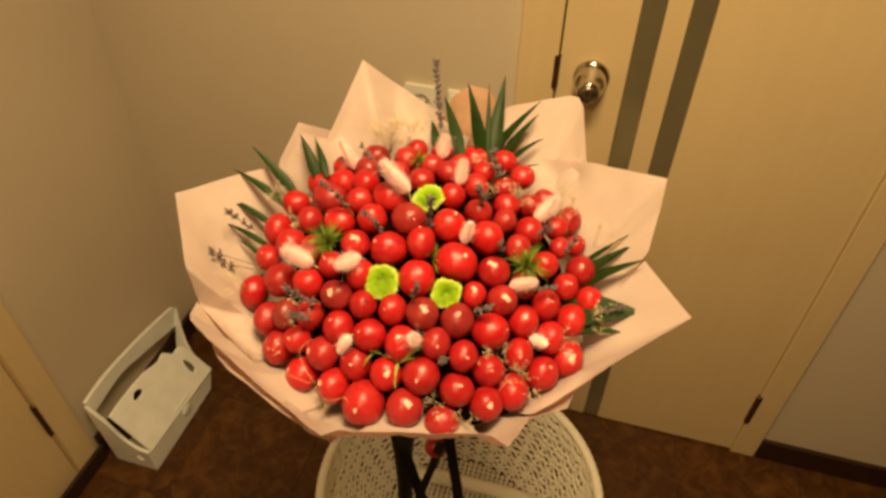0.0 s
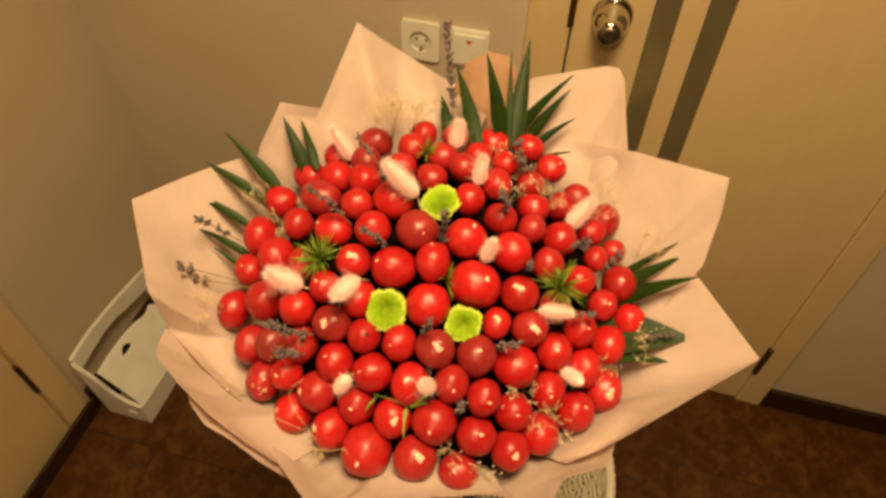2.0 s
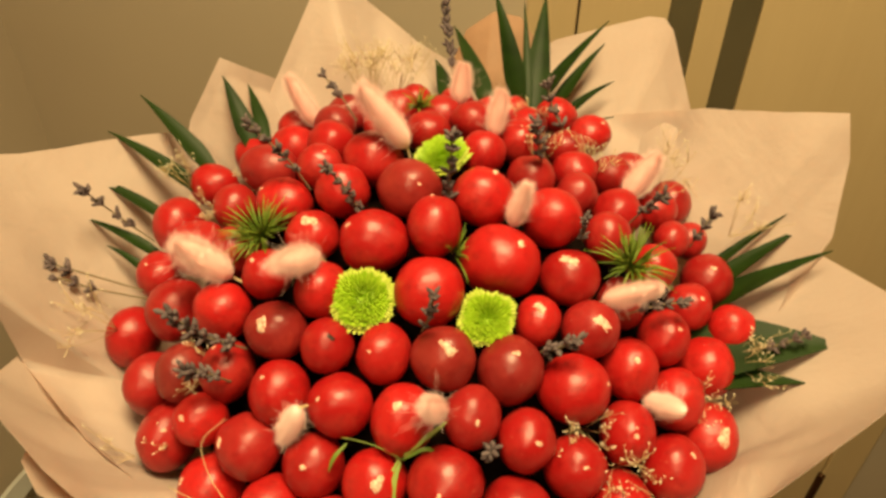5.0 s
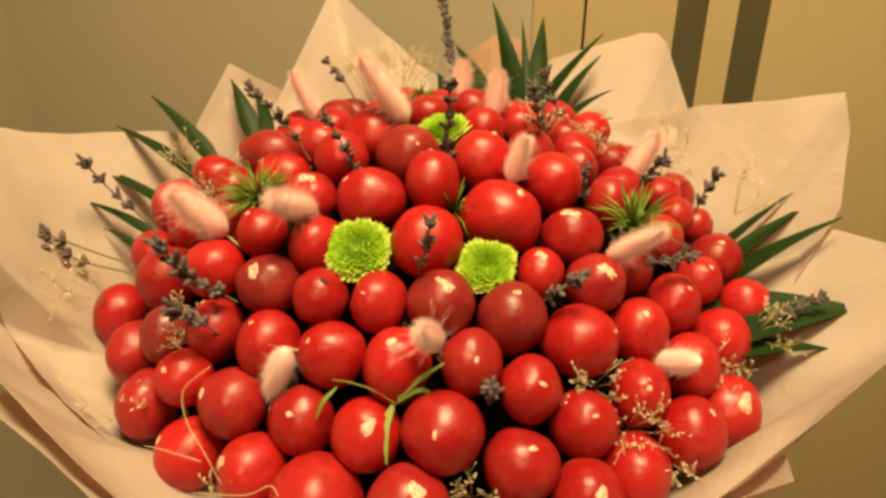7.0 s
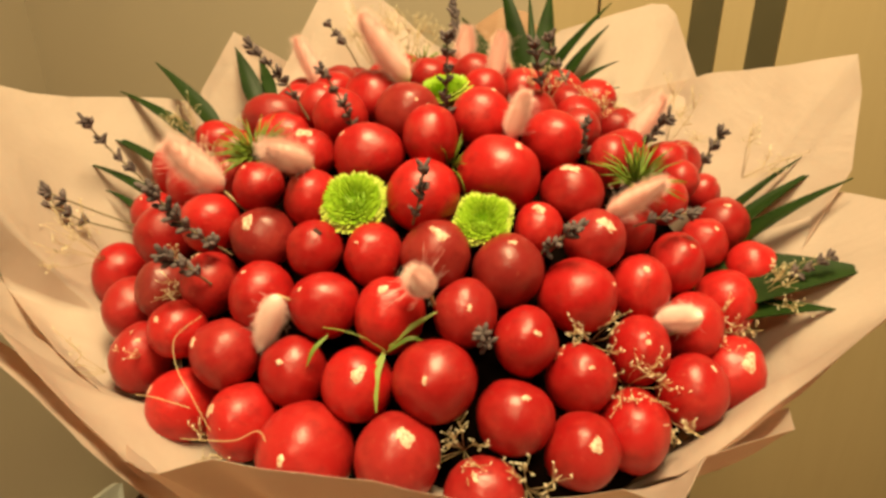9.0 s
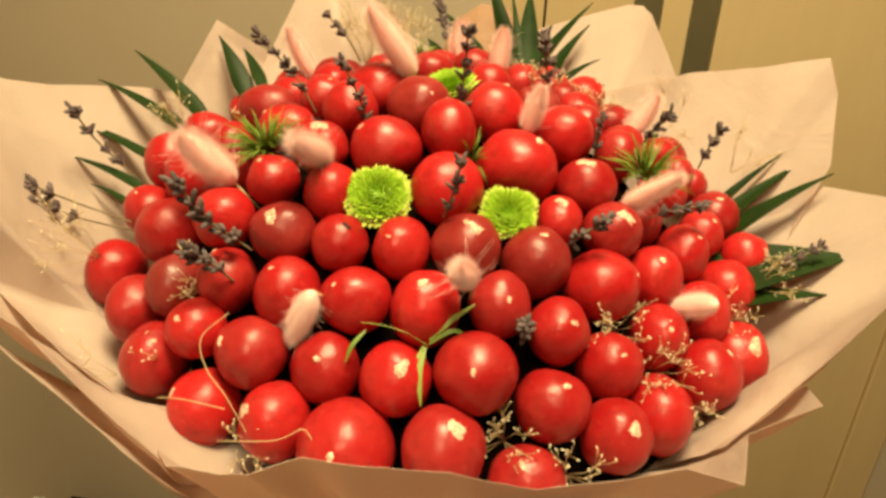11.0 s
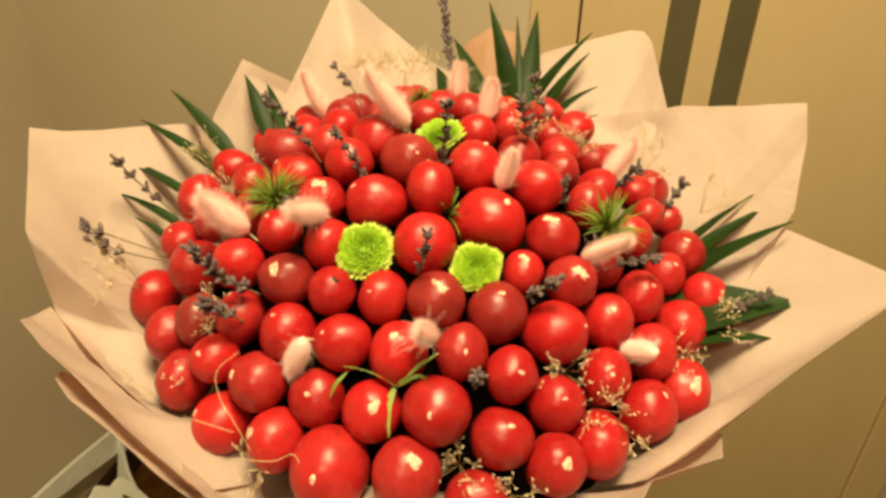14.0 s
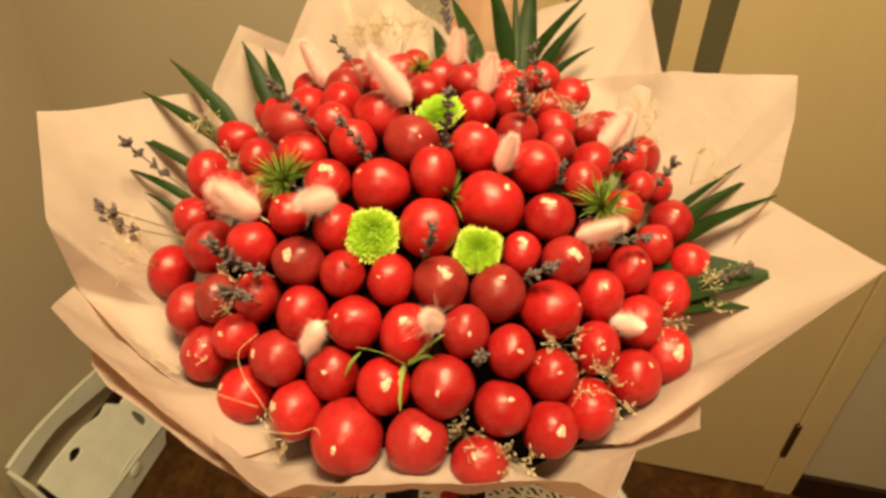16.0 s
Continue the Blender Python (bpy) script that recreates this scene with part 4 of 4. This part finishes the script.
button((-0.152, 0.408, 1.270), (0.10, -0.62, 0.78), 0.0150, 1, 0.04, radians(45), 0.06)
button((-0.097, 0.414, 1.265), (0.10, -0.60, 0.79), 0.0134, 2, 0.12, radians(37), 0.26)
button((-0.135, 0.490, 1.301), (-0.15, -0.25, 0.95), 0.0150, 3, 0.05, 0.3, 0.08)


# dyed bunny-tail grass
def bunny(tip, base, R, seed):
    r = random.Random(seed)
    a, b = Vector(base), Vector(tip)
    L = (b - a).length
    ax = frame_axes(b - a)
    prof = [(0.0, 0.12), (0.05, 0.55), (0.16, 0.92), (0.32, 1.04), (0.52, 1.0), (0.72, 0.82), (0.88, 0.55), (0.97, 0.28), (1.0, 0.08)]
    core = turned((a, b), [(s * L, q * R * 0.68) for s, q in prof], 20)
    verts = [Vector(v) + Vector((r.uniform(-1, 1), r.uniform(-1, 1), r.uniform(-1, 1))) * R * 0.012 for v in core[0]]
    head = solid("bunny_tail", verts, core[1], FLUFF, bouquet, "fluffy pink dyed bunny-tail grass head")
    pieces = []
    for _ in range(5200):
        s = r.random() ** 0.9
        k = max(i for i in range(len(prof) - 1) if prof[i][0] <= s)
        f = (s - prof[k][0]) / (prof[k + 1][0] - prof[k][0])
        q = (prof[k][1] * (1 - f) + prof[k + 1][1] * f) * R * 0.66
        w = r.uniform(0, 2 * math.pi)
        out = ax[0] * math.cos(w) + ax[1] * math.sin(w)
        p = a + ax[2] * s * L + out * q
        d = (out * r.uniform(0.35, 0.9) + ax[2] * r.uniform(0.4, 1.0)).normalized()
        h = R * (0.25 + 0.65 * r.random() ** 1.4)
        t = ax[2].cross(out) * 0.00006
        n = d.cross(t).normalized() * 0.00006
        pieces.append(([p - t, p + t, p + n, p + d * h], [(0, 1, 3), (1, 2, 3), (2, 0, 3)]))
    tagged(solid("fluff", *joined(pieces), FLUFF, head, smooth=False), kind="stuff")
    whisk = []
    for _ in range(34 if seed == 50 else 60):
        w = r.uniform(0, 2 * math.pi)
        out = ax[0] * math.cos(w) + ax[1] * math.sin(w)
        p = a + ax[2] * L * r.uniform(0.1, 0.9) + out * R * 0.7
        whisk.append(tube([p, p + (out + ax[2] * r.uniform(0.0, 0.9)) * R * r.uniform(0.6, 2.4 if seed == 50 else 1.35)], [0.00007, 0.00003], 3))
    tagged(solid("awn_mist", *joined(whisk), FLUFF, head), kind="stuff")
    low = a - dome_normal(a.x, a.y) * 0.028 - ax[2] * 0.004
    solid("stalk", *tube([a, a.lerp(low, 0.5), low], 0.0006, 5), DRYSTEM, head)
    return head


TAILS_A = [
    ((-0.174, 0.482, 1.339), (-0.153, 0.4876, 1.306), 0.0080),
    ((-0.2344, 0.528, 1.3204), (-0.2183, 0.526, 1.292), 0.0064),
    ((-0.139, 0.557, 1.3255), (-0.139, 0.547, 1.306), 0.0066),
    ((-0.1114, 0.521, 1.327), (-0.113, 0.512, 1.305), 0.0058),
    ((-0.0268, 0.5295, 1.2962), (-0.0404, 0.5185, 1.274), 0.0072),
    ((-0.2340, 0.400, 1.2935), (-0.217, 0.410, 1.270), 0.0084),
    ((-0.1810, 0.390, 1.2985), (-0.177, 0.419, 1.283), 0.0070),
    ((-0.088, 0.456, 1.311), (-0.0935, 0.453, 1.290), 0.0052),
    ((-0.0261, 0.4314, 1.2832), (-0.0475, 0.4427, 1.262), 0.0056),
    ((-0.1743, 0.3595, 1.2272), (-0.165, 0.3595, 1.2500), 0.0053),
    ((-0.1108, 0.3600, 1.2660), (-0.1055, 0.3645, 1.2565), 0.0056),
    ((-0.0204, 0.420, 1.2265), (-0.007, 0.407, 1.2370), 0.0055),
]
for k, (tip, base, R) in enumerate(TAILS_A):
    bunny(tip, base, R, 40 + k)


# dried lavender
def lavender(points, start, seed, size=1.0, gap=0.0064):
    r = random.Random(seed)
    line = bent([settle(p) for p in points], 60)
    stem = solid("lavender_sprig", *tube(line, 0.0005, 5), LAVSTEM, bouquet, "dried grey lavender sprig")
    total = sum((b - a).length for a, b in zip(line, line[1:]))
    pieces, run, nxt = [], 0.0, start * total
    for a, b in zip(line, line[1:]):
        run += (b - a).length
        if run >= nxt or b is line[-1]:
            nxt = run + gap * r.uniform(0.75, 1.3)
            ax = frame_axes(b - a)
            for j in range(r.randrange(6, 10)):
                w = 2 * math.pi * j / 7 + r.random()
                d = (ax[0] * math.cos(w) + ax[1] * math.sin(w)) * r.uniform(0.5, 1.0) + ax[2] * r.uniform(0.5, 1.1)
                L = 0.0044 * size * r.uniform(0.6, 1.3)
                d.normalize()
                p = b - ax[2] * r.uniform(0, 0.003)
                pieces.append(turned((p, p + d), [(0, 0.0004), (L * 0.3, 0.0008 * size), (L * 0.75, 0.0009 * size), (L, 0.0003)], 6))
    tagged(solid("lavender_bloom", *joined(pieces), LAVENDER, stem), kind="stuff")
    return stem


SPRIGS_A = [
    ([(-0.15, 0.585, 1.3), (-0.155, 0.595, 1.325), (-0.166, 0.622, 1.352), (-0.171, 0.635, 1.366)], 0.25, 1.25),
    ([(-0.262, 0.422, 1.241), (-0.300, 0.412, 1.252), (-0.312, 0.406, 1.261), (-0.332, 0.394, 1.270)], 0.5, 1.15),
    ([(-0.262, 0.424, 1.242), (-0.296, 0.416, 1.256), (-0.316, 0.409, 1.267), (-0.328, 0.405, 1.272)], 0.72, 1.25),
    ([(-0.290, 0.452, 1.256), (-0.302, 0.446, 1.274), (-0.307, 0.442, 1.284), (-0.307, 0.433, 1.298)], 0.3, 1.1),
    ([(-0.196, 0.46, 1.298), (-0.204, 0.457, 1.315), (-0.212, 0.455, 1.325), (-0.221, 0.453, 1.335)], 0.3, 1.0),
    ([(-0.163, 0.45, 1.29), (-0.167, 0.446, 1.302), (-0.17, 0.44, 1.315), (-0.174, 0.432, 1.329)], 0.25, 1.0),
]
SPRIGS_B = [
    ([(-0.125, 0.457, 1.298), (-0.124, 0.455, 1.312), (-0.123, 0.453, 1.326), (-0.122, 0.45, 1.342)], 0.2, 1.1),
    ([(-0.085, 0.495, 1.308), (-0.087, 0.49, 1.32), (-0.089, 0.485, 1.335)], 0.3, 1.1),
    ([(-0.075, 0.545, 1.3), (-0.085, 0.545, 1.316), (-0.09, 0.548, 1.33)], 0.3, 1.2),
    ([(-0.186, 0.505, 1.316), (-0.193, 0.505, 1.328), (-0.205, 0.51, 1.338)], 0.55, 1.0),
    ([(-0.038, 0.495, 1.28), (-0.033, 0.492, 1.29), (-0.025, 0.488, 1.303)], 0.45, 1.1),
    ([(-0.008, 0.484, 1.278), (-0.006, 0.483, 1.287), (-0.001, 0.485, 1.299)], 0.35, 1.0),
    ([(-0.2, 0.385, 1.258), (-0.211, 0.372, 1.276), (-0.217, 0.364, 1.293)], 0.25, 1.3),
]
SPRIGS_C = [
    ([(-0.203, 0.372, 1.25), (-0.208, 0.364, 1.262), (-0.213, 0.358, 1.268)], 0.4, 1.2),
    ([(-0.122, 0.396, 1.276), (-0.118, 0.392, 1.288), (-0.115, 0.39, 1.302)], 0.25, 0.9),
    ([(-0.072, 0.41, 1.262), (-0.066, 0.405, 1.27), (-0.058, 0.403, 1.278)], 0.25, 1.2),
    ([(-0.085, 0.373, 1.238), (-0.085, 0.366, 1.246), (-0.085, 0.36, 1.252)], 0.3, 1.2),
    ([(-0.06, 0.462, 1.288), (-0.061, 0.456, 1.3), (-0.06, 0.452, 1.308)], 0.25, 0.8),
    ([(-0.036, 0.44, 1.266), (-0.024, 0.444, 1.27), (-0.01, 0.448, 1.272)], 0.3, 0.9),
    ([(0.02, 0.462, 1.232), (0.038, 0.46, 1.244), (0.05, 0.462, 1.252)], 0.55, 0.9),
]
for k, (pts, start, size) in enumerate(SPRIGS_A + SPRIGS_B + SPRIGS_C):
    lavender(pts, start, 70 + k, size, 0.0044 if k == 0 else 0.0095 if k in (1, 2, 3) else 0.0064)


# green needle tufts
def tuft(at, axis, R, count, seed, mat=None, wide=0.0007):
    r = random.Random(seed)
    ax = frame_axes(axis)
    at = settle(at)
    pieces = []
    for _ in range(int(count * 1.5)):
        w, u = r.uniform(0, 2 * math.pi), r.uniform(0.1, 1.0)
        d = (ax[0] * math.cos(w) * u + ax[1] * math.sin(w) * u + ax[2] * r.uniform(0.15, 0.9)).normalized()
        L = R * r.uniform(0.55, 1.05)
        p = at + (ax[0] * math.cos(w) + ax[1] * math.sin(w)) * R * 0.12 * r.random() - ax[2] * 0.003
        bow = ax[2] * -0.12 * L + Vector((0, 0, -0.05 * L))
        mid, tip = p + d * L * 0.55, p + d * L + bow
        pieces.append(tube([p, mid, tip], [wide * 0.5, wide * 0.6, 0.0001], 4))
    return tagged(solid("fern_tuft", *joined(pieces), mat or NEEDLE, bouquet, "tuft of fine fresh green needles"), kind="stuff")


tuft((-0.210, 0.429, 1.290), (-0.1, -0.30, 0.9), 0.024, 62, 1)
tuft((-0.036, 0.458, 1.282), (0.15, -0.25, 0.9), 0.024, 50, 2)
tuft((-0.115, 0.436, 1.290), (0.5, -0.4, 0.7), 0.017, 12, 3)
tuft((-0.160, 0.536, 1.316), (0, -0.2, 1), 0.014, 26, 4)
tuft((-0.158, 0.352, 1.232), (0, -0.7, 0.7), 0.009, 12, 5)


# rosemary sprig lying over the front radishes
def leaflet(points, width):
    line = bent([settle(p) for p in points], 12)
    grid = []
    for i, p in enumerate(line):
        w = width * max(0.08, math.sin(math.pi * (0.06 + 0.92 * i / 11)))
        n = dome_normal(p.x, p.y)
        d = line[min(11, i + 1)] - line[max(0, i - 1)]
        s = n.cross(d).normalized()
        grid.append([p - s * w / 2, p + n * w * 0.18, p + s * w / 2])
    return grid


pieces = []
for pts, w in (([(-0.121, 0.356, 1.240), (-0.122, 0.349, 1.234), (-0.120, 0.342, 1.224)], 0.0026), ([(-0.122, 0.357, 1.240), (-0.125, 0.350, 1.233), (-0.125, 0.345, 1.226)], 0.0020),
               ([(-0.120, 0.358, 1.242), (-0.113, 0.362, 1.249), (-0.105, 0.371, 1.252)], 0.0023), ([(-0.120, 0.357, 1.241), (-0.112, 0.360, 1.246), (-0.106, 0.362, 1.243)], 0.0019),
               ([(-0.144, 0.357, 1.244), (-0.148, 0.352, 1.240), (-0.150, 0.349, 1.234)], 0.0018)):
    pieces.append(sheet(leaflet(pts, w * 0.85), 0.0006))
pieces.append(tube(bent([settle(p) for p in ((-0.146, 0.357, 1.247), (-0.138, 0.357, 1.247), (-0.129, 0.357, 1.245), (-0.120, 0.357, 1.240))], 14), 0.00020, 5))
solid("rosemary_sprig", *joined(pieces), ROSELEAF, bouquet, "small green rosemary sprig")


# loose straw stems
for pts in ([(-0.198, 0.356, 1.236), (-0.206, 0.348, 1.229), (-0.201, 0.340, 1.221), (-0.190, 0.332, 1.216), (-0.180, 0.328, 1.200)],
            [(-0.146, 0.322, 1.207), (-0.153, 0.322, 1.208), (-0.158, 0.324, 1.213), (-0.168, 0.322, 1.208), (-0.190, 0.322, 1.204)],
            [(-0.222, 0.338, 1.206), (-0.208, 0.332, 1.212), (-0.190, 0.330, 1.212)]):
    solid("straw_stem", *tube(bent([settle(p, -0.002) for p in pts], 20), 0.0002, 5), DRYSTEM, bouquet)


# cream filler sprays
def spray(at, axis, R, count, seed):
    r = random.Random(seed)
    ax = frame_axes(axis)
    at = settle(at)
    root = at - ax[2] * R * 0.9
    stems, dots = [], []
    for _ in range(max(3, count // 8)):
        w = r.uniform(0, 2 * math.pi)
        end = at + (ax[0] * math.cos(w) + ax[1] * math.sin(w)) * R * r.uniform(0.4, 1.0) + ax[2] * R * r.uniform(-0.1, 0.4)
        mid = root.lerp(end, 0.55) + Vector((r.uniform(-1, 1), r.uniform(-1, 1), r.uniform(-1, 1))) * R * 0.12
        stems.append(tube([root, mid, end], 0.00015, 4))
        for _ in range(6):
            p = mid.lerp(end, r.uniform(0.1, 1.1)) + Vector((r.uniform(-1, 1), r.uniform(-1, 1), r.uniform(-0.6, 1))) * R * 0.26
            stems.append(tube([mid.lerp(end, 0.5), p], 0.00012, 3))
            d = Vector((r.uniform(-1, 1), r.uniform(-1, 1), r.uniform(0, 1))).normalized()
            dots.append(turned((p, p + d), [(0, 0.0001), (0.0005, 0.00025), (0.0012, 0.00031), (0.0015, 0.0001)], 5))
    s = tagged(solid("filler_spray", *joined(stems), DRYSTEM, bouquet, "fine dry filler spray with tiny cream flowers"), kind="stuff")
    tagged(solid("floret_mist", *joined(dots), FLORET, s, smooth=False), kind="stuff")


SPRAYS_A = [
    ((-0.259, 0.462, 1.278), (-0.3, -0.4, 0.8), 0.015, 60),
    ((-0.243, 0.482, 1.292), (-0.2, -0.3, 0.9), 0.014, 48),
    ((-0.223, 0.378, 1.25), (-0.2, -0.6, 0.7), 0.016, 60),
    ((-0.238, 0.352, 1.218), (-0.4, -0.7, 0.5), 0.015, 60),
    ((-0.055, 0.379, 1.235), (0.2, -0.6, 0.7), 0.013, 48),
    ((-0.046, 0.392, 1.241), (0.2, -0.5, 0.8), 0.014, 48),
    ((-0.03, 0.384, 1.226), (0.2, -0.6, 0.7), 0.016, 72),
    ((-0.012, 0.384, 1.21), (0.4, -0.7, 0.5), 0.014, 72),
    ((-0.088, 0.34, 1.214), (0.1, -0.8, 0.6), 0.015, 80),
    ((-0.062, 0.338, 1.202), (0.2, -0.8, 0.5), 0.014, 64),
]
SPRAYS_B = [
    ((0.01, 0.432, 1.228), (0.5, -0.5, 0.6), 0.015, 64),
    ((-0.06, 0.528, 1.302), (0.2, 0.1, 0.9), 0.018, 72),
    ((-0.088, 0.512, 1.312), (0.1, 0.0, 1.0), 0.016, 56),
    ((-0.1, 0.56, 1.312), (0.1, 0.1, 1.0), 0.018, 64),
    ((-0.2, 0.56, 1.33), (-0.2, 0.3, 0.9), 0.03, 190),
    ((-0.185, 0.575, 1.325), (-0.1, 0.3, 0.9), 0.026, 150),
    ((-0.182, 0.326, 1.204), (-0.3, -0.8, 0.4), 0.014, 56),
    ((-0.285, 0.48, 1.288), (-0.5, 0.1, 0.7), 0.016, 64),
    ((-0.295, 0.39, 1.25), (-0.7, -0.4, 0.5), 0.022, 64),
    ((-0.01, 0.548, 1.29), (0.5, 0.4, 0.7), 0.024, 64),
]
SPRAYS_C = [
    ((0.028, 0.52, 1.28), (0.6, 0.3, 0.6), 0.02, 48),
    ((0.034, 0.455, 1.238), (0.7, -0.2, 0.6), 0.018, 80),
    ((-0.255, 0.34, 1.22), (-0.6, -0.6, 0.4), 0.016, 40),
]
for k, (at, axis, R, n) in enumerate(SPRAYS_A + SPRAYS_B + SPRAYS_C):
    spray(at, axis, R, n, 200 + k)

# ---- floor tiles ----
TS = 0.325
x0, y0 = 0.376 - 5 * TS, 0.985 - 9 * TS
tile_bm = box(-TS / 2 + 0.0012, TS / 2 - 0.0012, -TS / 2 + 0.0012, TS / 2 - 0.0012, -0.0018, 0.0, 0.0006)
tile_me = bpy.data.meshes.new("tile")
tile_bm.to_mesh(tile_me)
tile_bm.free()
tile_me.materials.append(TILE)
for i in range(11):
    for j in range(-6, 11):
        cx, cy = x0 + (i + 0.5) * TS, y0 + (j + 0.5) * TS
        if WEST - 0.25 < cx < EAST + 0.25 and SOUTH - 0.25 < cy < NORTH + 0.25:
            adopt(new("tile", tile_me), floor, pose(cx, cy, 0, 0, 0, 90 * ((i * 7 + j * 3) % 4)))
